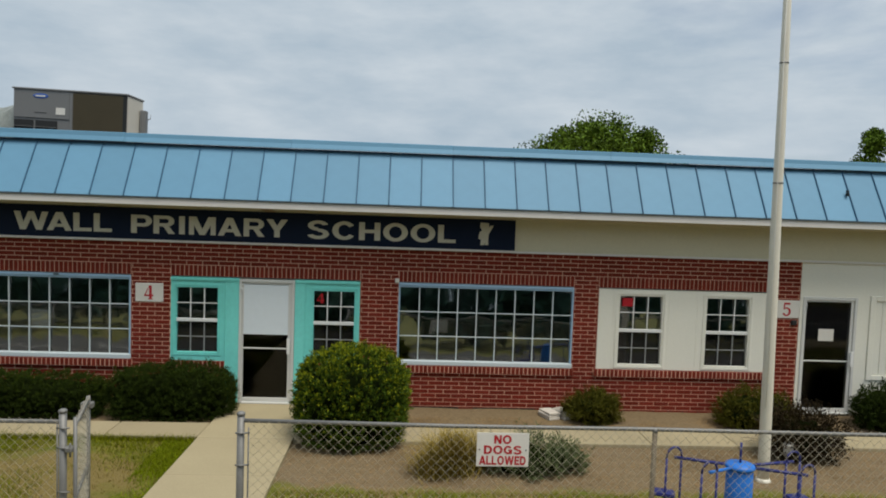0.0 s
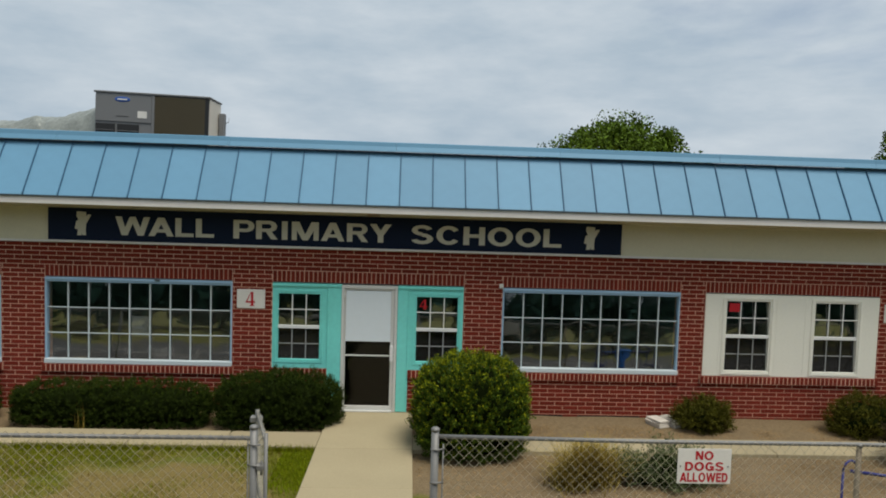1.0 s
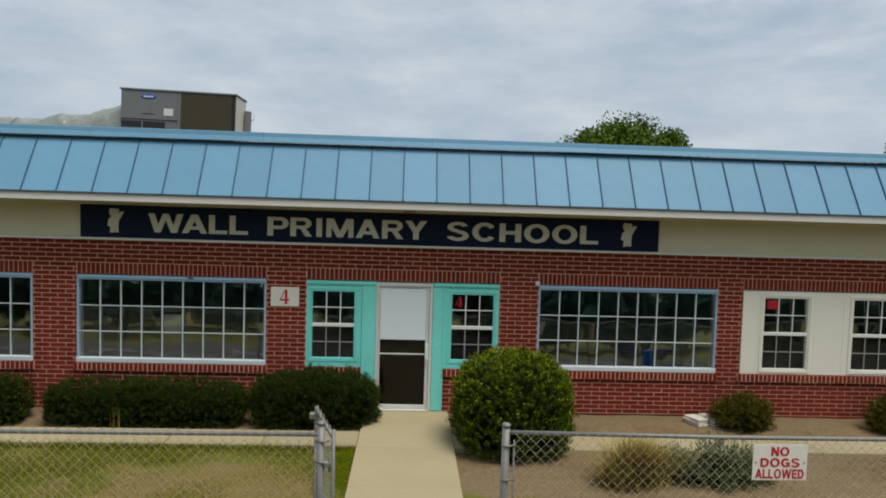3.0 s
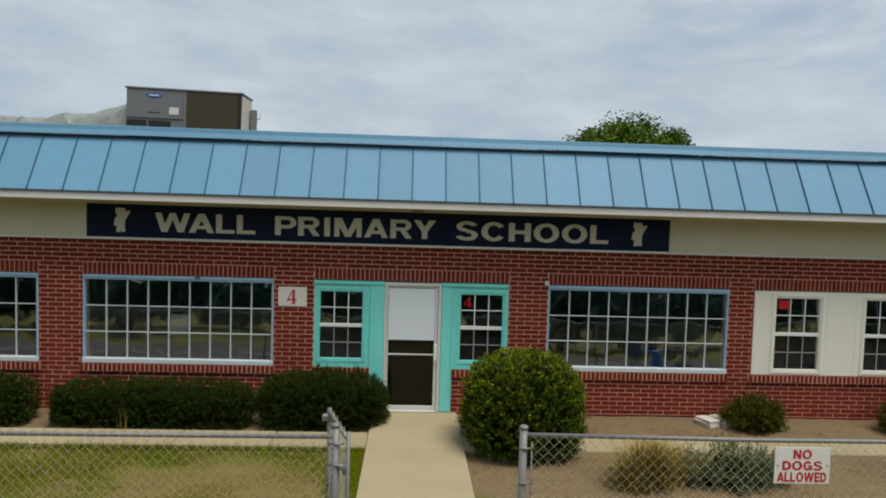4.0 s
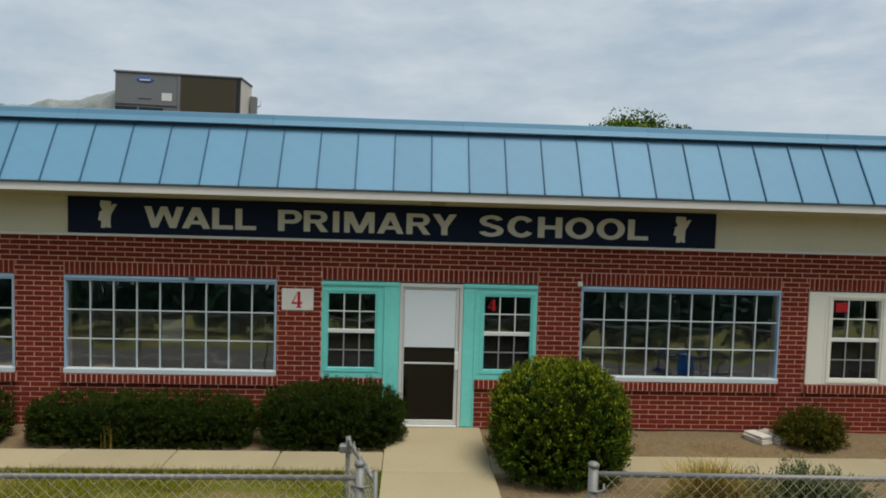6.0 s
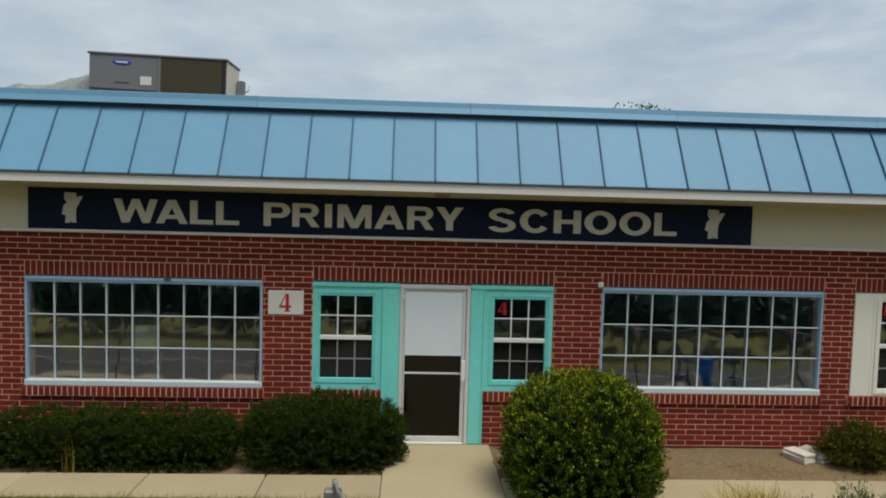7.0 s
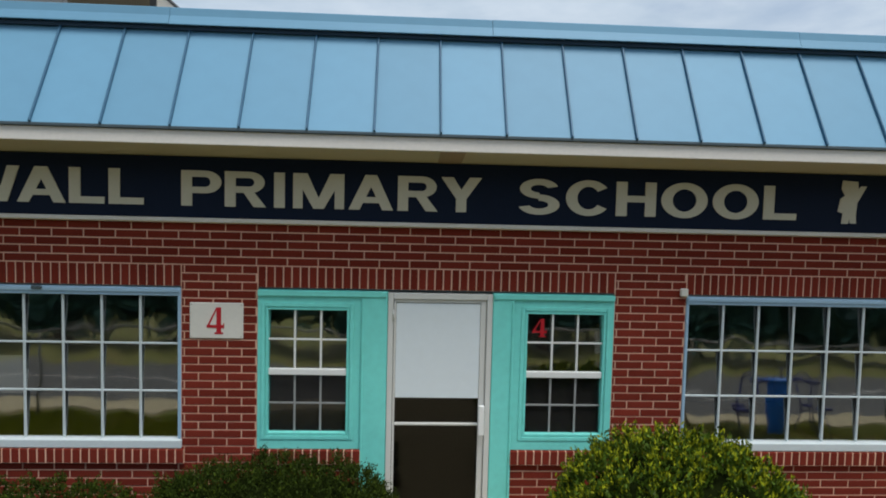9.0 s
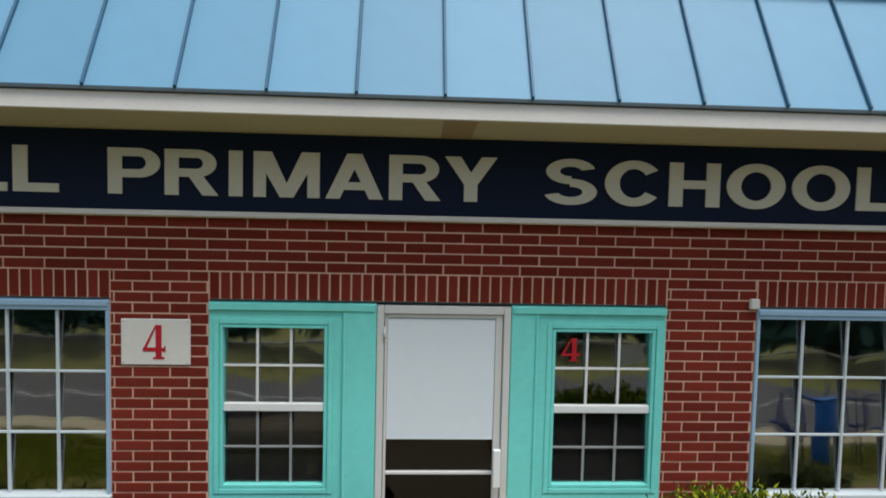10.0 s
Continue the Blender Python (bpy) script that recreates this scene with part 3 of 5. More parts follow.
def pebbles(name, seed, area, count, mat, label, size=(0.006, 0.02), base_z=-0.165):
    """Loose stones: small squat octahedra lying on the soil."""
    rng = np.random.default_rng(seed)
    c = np.stack([rng.uniform(area[0], area[1], count), rng.uniform(area[2], area[3], count), np.full(count, base_z)], 1)
    rr = rng.uniform(size[0], size[1], count)[:, None]
    a = rng.uniform(0, math.pi, count)
    ux = np.stack([np.cos(a), np.sin(a), np.zeros(count)], 1) * rr * rng.uniform(0.8, 1.6, (count, 1))
    uy = np.stack([-np.sin(a), np.cos(a), np.zeros(count)], 1) * rr
    uz = np.array([[0, 0, 1.0]]) * rr * 0.7
    v = np.stack([c - ux, c - uy, c + ux, c + uy, c + uz], 1).reshape(-1, 3)
    k = np.arange(count)[:, None] * 5
    q = np.concatenate([k + np.array(t) for t in ((0, 1, 4), (1, 2, 4), (2, 3, 4), (3, 0, 4))], 0)
    return tagged(new(name, big_mesh(name, v, q, mat)), label, "gravel", kind="stuff")


pebbles("bed_pebbles", 41, (2.72, 12.4, -1.28, -0.02), 9000, M_STONE, "loose brown pebbles and litter on the soil bed", base_z=-0.172)
pebbles("yard_pebbles", 42, (2.74, 13.0, -6.0, -2.02), 16000, M_STONE, "loose grey-brown gravel over packed soil")
pebbles("hedge_litter", 43, (-8.0, 1.1, -1.2, -0.02), 4000, M_STONE, "loose brown bark litter under the hedges", base_z=-0.172)
path = thing("pavement_entry_path", (1.9, -3.3, G), "pale concrete path leading to the school door", "path", kind="structure")
for i, (ya, yb) in enumerate(((-6.55, -5.06), (-5.05, -3.53), (-3.52, -1.99), (-1.98, -0.02))):
    slab("paving_slab", (1.12, 2.68, ya, yb, G - 0.12, G + 0.001 * (i % 2)), M_CONC, path, bevel=0.006)
side_l = thing("pavement_side_path", (-5, -1.6, G), "pale concrete path along the hedges in slabs", "path", kind="structure")
for i in range(8):
    xb = 1.112 - i * 1.52
    slab("paving_slab", (xb - 1.51, xb, -1.93, -1.22, G - 0.12, G + 0.002 * (i % 3)), M_CONC, side_l, bevel=0.01)
side_r = thing("pavement_bed_path", (8, -1.6, G), "pale concrete path along the gravel bed in slabs", "path", kind="structure")
for i in range(9):
    xb = 2.688 + i * 1.52
    slab("paving_slab", (xb, xb + 1.51, -2.0, -1.30, G - 0.12, G + 0.002 * (i % 2)), M_CONC, side_r, bevel=0.01)

# street in front, mirrored in the panes
tagged(slab("pavement_kerb_path", (-60, 60, -8.3, -6.95, -0.3, -0.12), M_CONC, bevel=0.02), "pale concrete pavement outside the fence", "pavement", kind="structure")
tagged(slab("road", (-80, 80, -16.5, -8.32, -0.5, -0.135), M_ASPHALT, bevel=0.0), "worn grey asphalt street outside the school fence", "road", kind="structure")
road_line = slab("road_marking", (-80, 80, -12.05, -11.93, -0.14, -0.131), M_BOARD, bevel=0.0)
tagged(road_line, "faded white line painted along the street", "road marking", kind="structure")

# ---- building ----
wall = part("wall_south", box_bm([(a, b, 0.0055, 0.26, lo, hi) for a, b, lo, hi in wall_boxes(X0, BRICK_END, -0.6, BRICK_TOP, holes)], 0), M_MORTAR)
tagged(wall, "red brick front wall with pale mortar joints", "wall", kind="structure")
wall5 = part("wall_entrance", box_bm([(a, b, -0.004, 0.26, lo, hi) for a, b, lo, hi in wall_boxes(BRICK_END + 0.002, X1, -0.6, BRICK_TOP, holes5)], 0), M_PANEL)
tagged(wall5, "off-white painted front wall beside the brick", "wall", kind="structure")
frieze = slab("trim_frieze", (X0, X1, -0.022, 0.26, BRICK_TOP + 0.002, 3.66), M_CREAM, bevel=0.003)
tagged(frieze, "cream painted board band under the eaves", "trim", kind="structure")
slab("moulding", (X0, X1, -0.05, -0.023, BRICK_TOP + 0.004, BRICK_TOP + 0.045), M_WHITE, frieze, "thin white bottom moulding", 0.003)
sv = [(x, y, z) for x in (X0, X1) for y, z in ((-0.626, 3.692), (-0.0235, 3.616), (-0.0235, 3.71), (-0.626, 3.78))]
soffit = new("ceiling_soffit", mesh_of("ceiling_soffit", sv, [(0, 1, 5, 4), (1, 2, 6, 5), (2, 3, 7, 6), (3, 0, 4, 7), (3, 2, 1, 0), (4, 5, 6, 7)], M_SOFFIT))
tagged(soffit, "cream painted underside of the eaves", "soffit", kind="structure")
fascia = slab("trim_fascia", (X0, X1, -0.66, -0.627, 3.682, 3.805), M_WHITE, bevel=0.006)
tagged(fascia, "white painted board along the edge of the eaves", "fascia", kind="structure")
slab("drip_edge", (X0, X1, -0.685, -0.60, 3.807, 3.832), M_DRIP, fascia, "dark metal drip edge", 0.003)

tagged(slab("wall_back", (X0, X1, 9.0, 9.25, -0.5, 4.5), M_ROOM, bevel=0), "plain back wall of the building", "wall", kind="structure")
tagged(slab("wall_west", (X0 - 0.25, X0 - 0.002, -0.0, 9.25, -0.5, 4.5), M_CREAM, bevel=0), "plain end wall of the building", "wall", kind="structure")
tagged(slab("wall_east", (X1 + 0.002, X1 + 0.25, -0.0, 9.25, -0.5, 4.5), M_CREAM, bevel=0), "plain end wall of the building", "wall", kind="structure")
tagged(slab("wall_partition", (X0, X1, 4.6, 4.72, -0.1, 2.9), M_ROOM, bevel=0), "inner wall of the classrooms, coloured dark for dimness", "wall", kind="structure")
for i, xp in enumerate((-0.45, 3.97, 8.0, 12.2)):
    tagged(slab("wall_cross_%s" % "abcd"[i], (xp - 0.05, xp + 0.05, 0.27, 4.59, -0.1, 2.9), M_ROOM, bevel=0), "inner wall between rooms, coloured dark for dimness", "wall", kind="structure")
tagged(slab("floor", (X0, X1, 0.0, 9.0, -0.35, -0.105), M_ROOMFLOOR, bevel=0), "floor inside the school, coloured near black for dimness", "floor", kind="structure")
tagged(slab("ceiling", (X0, X1, 0.27, 9.0, 2.902, 2.94), M_ROOM, bevel=0), "ceiling inside the school, coloured dark for dimness", "ceiling", kind="structure")
tagged(slab("roof_deck", (X0, X1, 0.1, 9.2, 4.45, 4.55), M_ASPHALT, bevel=0), "flat dark roof behind the mansard", "roof", kind="structure")

# mansard roof: sloped body, one sheet between each pair of standing seams
R_LO, R_HI = Vector((0, -0.680, 3.835)), Vector((0, -0.108, 4.815))
slope = (R_HI - R_LO)
out_n = Vector((0, -slope.z, slope.y)).normalized()
roof = thing("roof", (0, -0.4, 3.83), "light blue standing-seam metal mansard roof", "roof", kind="structure")
bv = [(x, q.y, q.z) for x in (X0, X1) for q in (R_LO - out_n * 0.012, R_HI - out_n * 0.012, Vector((0, 0.25, 4.835)), Vector((0, 0.25, 3.835)))]
attach(new("underlay", mesh_of("underlay", bv, [(0, 1, 2, 3), (7, 6, 5, 4), (0, 4, 5, 1), (1, 5, 6, 2), (2, 6, 7, 3), (3, 7, 4, 0)], M_DRIP)), roof)
PITCH = 0.5925
sheet_v = [(x, (q + out_n * o).y, (q + out_n * o).z) for x in (0.004, PITCH - 0.004) for q in (R_LO, R_HI) for o in (-0.010, 0.0)]
sheet = mesh_of("roof_sheet", sheet_v, [(1, 5, 7, 3), (0, 2, 6, 4), (0, 4, 5, 1), (2, 3, 7, 6), (0, 1, 3, 2), (4, 6, 7, 5)], M_ROOF)
rib_v = []
for q in (R_LO, R_HI):
    for x, o in ((-0.009, -0.004), (-0.009, 0.024), (-0.004, 0.029), (0.004, 0.029), (0.009, 0.024), (0.009, -0.004)):
        w = q + out_n * o
        rib_v.append((x, w.y, w.z))
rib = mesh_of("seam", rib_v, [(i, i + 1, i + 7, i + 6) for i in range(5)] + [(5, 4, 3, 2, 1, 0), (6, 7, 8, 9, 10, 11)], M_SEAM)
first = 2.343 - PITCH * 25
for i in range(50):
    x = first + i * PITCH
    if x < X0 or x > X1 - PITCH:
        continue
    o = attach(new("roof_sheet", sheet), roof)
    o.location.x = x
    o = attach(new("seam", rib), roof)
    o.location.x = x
for i in range(11):
    xa = X0 + i * 3.05
    bm = bmesh.new()
    prof = [(-0.11, 4.848), (-0.192, 4.826), (-0.196, 4.834), (-0.155, 4.920), (-0.140, 4.995), (-0.12, 5.003), (0.22, 4.98), (0.22, 4.868)]
    vs = [[bm.verts.new((x, y, z + 0.002 * (i % 2))) for y, z in prof] for x in (xa + 0.002, min(xa + 3.048, X1))]
    for k in range(len(prof)):
        j = (k + 1) % len(prof)
        bm.faces.new((vs[0][k], vs[1][k], vs[1][j], vs[0][j]))
    bm.faces.new(vs[0])
    bm.faces.new(vs[1][::-1])
    bmesh.ops.recalc_face_normals(bm, faces=list(bm.faces))
    part("ridge_cap", bm, M_ROOF, roof)
# Added dark strip paints the shadow line below the overhanging cap.
slab("cap_shade_strip", (X0 + 0.01, X1 - 0.01, -0.158, -0.105, 4.790, 4.825), M_CAPSHADE, roof, "dark strip drawn for the shadow under the cap", 0.0)


# ---- windows and doors ----
def pane(name, x0, x1, z0, z1, y, parent, mat=None, lean=3.8):
    """One glass pane, 5 mm thick, its head set back a little; lets daylight in."""
    bm = box_bm([(x0, x1, y, y + 0.005, z0, z1)], 0)
    bm.transform(Matrix.Translation((0, y, z0)) @ Matrix.Rotation(radians(-lean), 4, "X") @ Matrix.Translation((0, -y, -z0)))
    ob = part(name, bm, mat or M_GLASS, parent)
    ob.visible_shadow = False
    return ob


def grid_window(name, x0, x1, z0, z1, cols, rows, label, lean=3.7):
    """Fixed window: heavy painted surround, slim bars, one pane in each cell."""
    w = thing(name, ((x0 + x1) / 2, 0.0, z0), label, "window", kind="structure")
    fr = 0.032
    bar = box_bm([(x0, x1, -0.012, 0.10, z1 - 0.082, z1), (x0, x0 + fr, -0.010, 0.10, z0 + 0.092, z1 - 0.083), (x1 - fr, x1, -0.010, 0.10, z0 + 0.092, z1 - 0.083)], 0.006)
    wf = part("window_frame", bar, M_BLUE, w)
    slab("head_lip", (x0 + 0.01, x1 - 0.01, -0.026, -0.0125, z1 - 0.046, z1 - 0.010), M_BLUE, wf, "", 0.003)
    part("window_sill", box_bm([(x0 - 0.01, x1 + 0.01, -0.032, 0.10, z0, z0 + 0.091)], 0.010), M_BAR, w)
    gx0, gx1, gz0, gz1 = x0 + fr, x1 - fr, z0 + 0.092, z1 - 0.083
    cw, ch = (gx1 - gx0) / cols, (gz1 - gz0) / rows
    for i in range(1, cols):
        slab("glazing_bar", (gx0 + i * cw - 0.011, gx0 + i * cw + 0.011, 0.020, 0.042, gz0, gz1), M_BAR, w, "", 0.003)
    for j in range(1, rows):
        slab("glazing_bar", (gx0, gx1, 0.023, 0.041, gz0 + j * ch - 0.0095, gz0 + j * ch + 0.0095), M_BAR, w, "", 0.003)
    for i in range(cols):
        for j in range(rows):
            pane("pane", gx0 + i * cw + 0.008, gx0 + (i + 1) * cw - 0.008, gz0 + j * ch + 0.008, gz0 + (j + 1) * ch - 0.008, 0.036, w, None, lean)
    return w


grid_window("window_1", *BIG[0], WIN_Z0, WIN_Z1 - 0.005, 9, 3, "pale blue grid window of small panes in brick")
grid_window("window_2", *BIG[1], WIN_Z0, WIN_Z1 - 0.005, 9, 3, "wide pale blue grid window of small panes in brick")
grid_window("window_3", *BIG[2], WIN_Z0, WIN_Z1 - 0.005, 9, 3, "wide pale blue grid window behind the round bush", 4.3)


def sash_window(parent, gx0, gx1, gz0, gz1, y, mat):
    """Double-hung vinyl window with a bright upper grille and a grey lower one."""
    mid = gz0 + (gz1 - gz0) * 0.494
    rim = 0.028
    part("sash_frame", box_bm([(gx0 - rim, gx0, y - 0.01, y + 0.08, gz0 - rim, gz1 + rim), (gx1, gx1 + rim, y - 0.01, y + 0.08, gz0 - rim, gz1 + rim),
                               (gx0 + 0.001, gx1 - 0.001, y - 0.01, y + 0.08, gz1, gz1 + rim), (gx0 + 0.001, gx1 - 0.001, y - 0.01, y + 0.08, gz0 - rim, gz0)], 0.004), mat, parent)
    slab("meeting_rail", (gx0, gx1, y + 0.002, y + 0.06, mid - 0.032, mid + 0.032), M_VINYL, parent, "", 0.005)
    cw = (gx1 - gx0) / 3
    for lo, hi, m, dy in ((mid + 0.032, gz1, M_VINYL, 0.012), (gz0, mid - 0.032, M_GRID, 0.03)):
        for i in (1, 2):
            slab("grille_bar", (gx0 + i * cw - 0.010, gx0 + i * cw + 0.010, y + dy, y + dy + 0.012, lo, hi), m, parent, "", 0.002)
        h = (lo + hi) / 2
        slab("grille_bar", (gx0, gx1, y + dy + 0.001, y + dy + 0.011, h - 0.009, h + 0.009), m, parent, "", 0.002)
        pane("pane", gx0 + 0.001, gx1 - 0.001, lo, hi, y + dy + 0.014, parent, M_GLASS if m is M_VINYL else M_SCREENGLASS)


def panel_unit(parent, x0, x1, z0, z1, glass, mat, y=-0.004, case=0.042, proud=0.022):
    """Painted board unit with openings for sash windows: boards, raised casing round each window, head lip."""
    holes_here = [(a - 0.03, b + 0.03, lo - 0.03, hi + 0.03) for a, b, lo, hi in glass]
    part("panel_board", box_bm([(a, b, y, 0.11, lo, hi) for a, b, lo, hi in wall_boxes(x0, x1, z0, z1, holes_here)], 0.0), mat, parent)
    for a, b, lo, hi in glass:
        c = case
        part("casing", box_bm([(a - 0.03 - c, a - 0.031, y - proud, y - 0.001, lo - 0.03 - c, hi + 0.03 + c), (b + 0.031, b + 0.03 + c, y - proud, y - 0.001, lo - 0.03 - c, hi + 0.03 + c),
                               (a - 0.03, b + 0.03, y - proud + 0.001, y - 0.001, hi + 0.031, hi + 0.03 + c), (a - 0.03, b + 0.03, y - proud + 0.001, y - 0.001, lo - 0.03 - c, lo - 0.031)], 0.005), mat, parent)
        sash_window(parent, a, b, lo, hi, 0.006, mat)


tw1 = thing("window_4", (0.5, 0, 0.69), "teal painted board unit with a white sash window", "window", kind="structure")
panel_unit(tw1, 0.004, 1.036, 0.718, 2.328, [(0.108, 0.884, 0.885, 2.128)], M_TEAL, proud=0.009)
slab("head_lip", (0.004, 1.275, -0.030, -0.0185, 2.270, 2.322), M_TEAL, tw1, "", 0.003)
slab("side_board", (1.04, 1.290, -0.016, 0.11, G + 0.005, 2.328), M_TEAL, tw1, "", 0.006)
slab("corner_bead", (1.030, 1.052, -0.026, -0.0165, G + 0.005, 2.26), M_TEAL, tw1, "", 0.004)
tw2 = thing("window_5", (3.1, 0, 0.69), "teal painted board unit with a white sash window", "window", kind="structure")
panel_unit(tw2, 2.566, 3.596, 0.718, 2.328, [(2.712, 3.494, 0.885, 2.124)], M_TEAL, proud=0.009)
slab("head_lip", (2.365, 3.596, -0.030, -0.0185, 2.270, 2.322), M_TEAL, tw2, "", 0.003)
slab("side_board", (2.350, 2.562, -0.016, 0.11, G + 0.005, 2.328), M_TEAL, tw2, "", 0.006)
slab("corner_bead", (2.545, 2.568, -0.030, -0.0165, G + 0.005, 2.26), M_TEAL, tw2, "", 0.004)
decal = thing("window_number", (2.87, 0.018, 1.87), "red number stuck behind the window pane", "number")
sign_letters("4", 2.765, 2.912, 0.022, 1.885, 2.072, 0.002, M_RED, decal, "numeral")
ww = thing("window_6", (10, 0, 0.68), "off-white board unit with two white sash windows", "window", kind="structure")
panel_unit(ww, WHITE[0] + 0.004, WHITE[1] - 0.004, 0.724, 2.328, [(8.735, 9.595, 0.830, 2.195), (10.505, 11.370, 0.830, 2.190)], M_PANEL, case=0.05, proud=0.012)
for xj in (8.60, 9.73, 10.30):
    slab("batten", (xj, xj + 0.012, -0.008, -0.0045, 0.724, 2.328), M_PANEL, ww, "", 0.002)
mark = slab("red_window_mark", (8.79, 9.00, 0.021, 0.0235, 1.985, 2.15), M_RED, None, "", 0)
tagged(mark, "small red paper mark stuck behind the window pane", "notice")


def store_door(name, x0, x1, z1, label, bar_z, handle_right=True):
    """Aluminium frame with a glazed leaf, cross bar, pull and threshold."""
    d = thing(name, ((x0 + x1) / 2, 0.02, G), label, "door", kind="structure")
    part("door_frame", box_bm([(x0, x0 + 0.055, -0.022, 0.12, G + 0.001, z1), (x1 - 0.055, x1, -0.022, 0.12, G + 0.001, z1), (x0 + 0.056, x1 - 0.056, -0.020, 0.12, z1 - 0.062, z1)], 0.005), M_ALU, d)
    a, b, top, low = x0 + 0.060, x1 - 0.060, z1 - 0.067, G + 0.035
    leaf = part("door_leaf", box_bm([(a, a + 0.022, 0.0, 0.045, low, top), (b - 0.058, b, 0.0, 0.045, low, top), (a + 0.023, b - 0.059, 0.001, 0.044, top - 0.03, top), (a + 0.023, b - 0.059, 0.001, 0.044, low, low + 0.075)], 0.004), M_ALU, d)
    slab("cross_bar", (a + 0.023, b - 0.059, -0.006, 0.04, bar_z - 0.012, bar_z + 0.012), M_ALU, leaf, "", 0.004)
    pane("pane", a + 0.018, b - 0.053, low + 0.07, top - 0.025, 0.020, leaf, M_DOORGLASS, 0.0)
    hx = b - 0.032 if handle_right else a - 0.004
    part("door_handle", box_bm([(hx - 0.030, hx + 0.030, -0.085, -0.045, bar_z - 0.09, bar_z + 0.215), (hx - 0.012, hx + 0.012, -0.0455, -0.001, bar_z - 0.07, bar_z - 0.04), (hx - 0.012, hx + 0.012, -0.0455, -0.001, bar_z + 0.13, bar_z + 0.16)], 0.006), M_VINYL, leaf, "pale pull handle")
    for hz in (0.12, 2.10):
        tube("hinge", [(x0 + 0.058, -0.03, hz - 0.05), (x0 + 0.058, -0.03, hz + 0.05)], 0.010, M_ALU, d, sides=8)
    slab("threshold", (x0 + 0.063, x1 - 0.063, -0.06, 0.10, G + 0.001, G + 0.03), M_ALU, d, "", 0.006)
    return d


door1 = store_door("door_1", 1.293, 2.345, 2.318, "aluminium glazed school door with a white blind", 0.978)
blind = slab("door_panel", (1.377, 2.226, 0.010, 0.0185, 1.262, 2.215), M_BLIND, None, "", 0.002)
tagged(blind, "white panel covering the upper part of the door glass", "panel")
slab("bottom_rail", (1.377, 2.226, 0.009, 0.0185, 1.248, 1.2615), M_BLIND, blind, "", 0.002)
door2 = store_door("door_2", 12.477, 13.608, 2.282, "aluminium glazed door with a paper notice", 0.98)
note = slab("paper_notice", (12.84, 13.16, 0.010, 0.014, 1.39, 1.635), M_BOARD, None, "", 0.001)
tagged(note, "pale paper notice taped to the dark door glass", "notice")
pan = thing("window_7", (14.77, 0, 0.61), "off-white boarded window with closed slatted shutters", "window", kind="structure")
slab("panel_board", (13.874, 15.666, 0.02, 0.11, 0.614, 2.326), M_PANEL, pan, "", 0)
part("casing", box_bm([(13.874, 13.99, -0.03, 0.019, 0.614, 2.326), (15.55, 15.666, -0.03, 0.019, 0.614, 2.326), (13.991, 15.549, -0.029, 0.019, 2.23, 2.326), (13.991, 15.549, -0.029, 0.019, 0.614, 0.71)], 0.006), M_PANEL, pan)
for i in range(10):
    xa = 14.0 + i * 0.154
    slab("slat", (xa, xa + 0.146, 0.002, 0.0195, 0.72, 2.22), M_PANEL, pan, "", 0.004)
lintels = [(a, b) for a, b in BIG] + [(0.0, 3.6), WHITE]
for a, b in lintels:
    # Dark colour stands for the shadow gap between soldier bricks and units.
    slab("lintel", (a + 0.002, b - 0.002, 0.012, 0.10, 2.3365, HEAD - 0.001), M_DRIP, wall, "dark lintel strip filling the shadow gap over the openings", 0)

# things seen on the glass
poster = slab("window_poster", (-2.62, -2.28, 0.075, 0.078, 1.24, 1.62), M_GRID, None, "", 0)
tagged(poster, "pale blue-grey poster taped inside the window", "poster")

# ---- signs ----
sign = thing("school_sign", (1.25, -0.05, 3.0), "long navy school sign with tan letters", "sign")
slab("sign_face", (-4.07, 6.575, -0.058, -0.024, 3.026, 3.614), M_NAVY, sign, "", 0.003)
slab("bottom_trim", (-4.07, 6.575, -0.075, -0.0515, 2.984, 3.024), M_WHITE, sign, "thin white bottom trim", 0.004)
for word, a, b in (("WALL", -2.860, -1.078), ("PRIMARY", -0.722, 2.196), ("SCHOOL", 2.563, 5.413)):
    sign_letters(word, a, b, -0.072, 3.140, 3.482, 0.013, M_LETTER, sign)


def badge(x):
    """A plain tan cut-out: an upright block with a wider head and one slanting arm."""
    edge = ((-0.09, 3.555), (0.07, 3.545), (0.078, 3.465), (0.105, 3.50), (0.165, 3.50), (0.09, 3.36), (0.072, 3.33), (0.064, 3.20), (0.072, 3.12),
            (0.008, 3.12), (-0.002, 3.17), (-0.012, 3.115), (-0.085, 3.115), (-0.075, 3.22), (-0.13, 3.24), (-0.105, 3.37), (-0.06, 3.40), (-0.10, 3.47))
    bm = bmesh.new()
    f = [bm.verts.new((x + a, -0.066, z)) for a, z in edge]
    g = [bm.verts.new((x + a, -0.0585, z)) for a, z in edge]
    bm.faces.new(f)
    for j in range(len(f)):
        bm.faces.new((f[j], g[j], g[(j + 1) % len(f)], f[(j + 1) % len(f)]))
    bmesh.ops.recalc_face_normals(bm, faces=list(bm.faces))
    return part("badge", bm, M_LETTER, sign, "plain tan badge")


badge(-3.46)
badge(5.98)


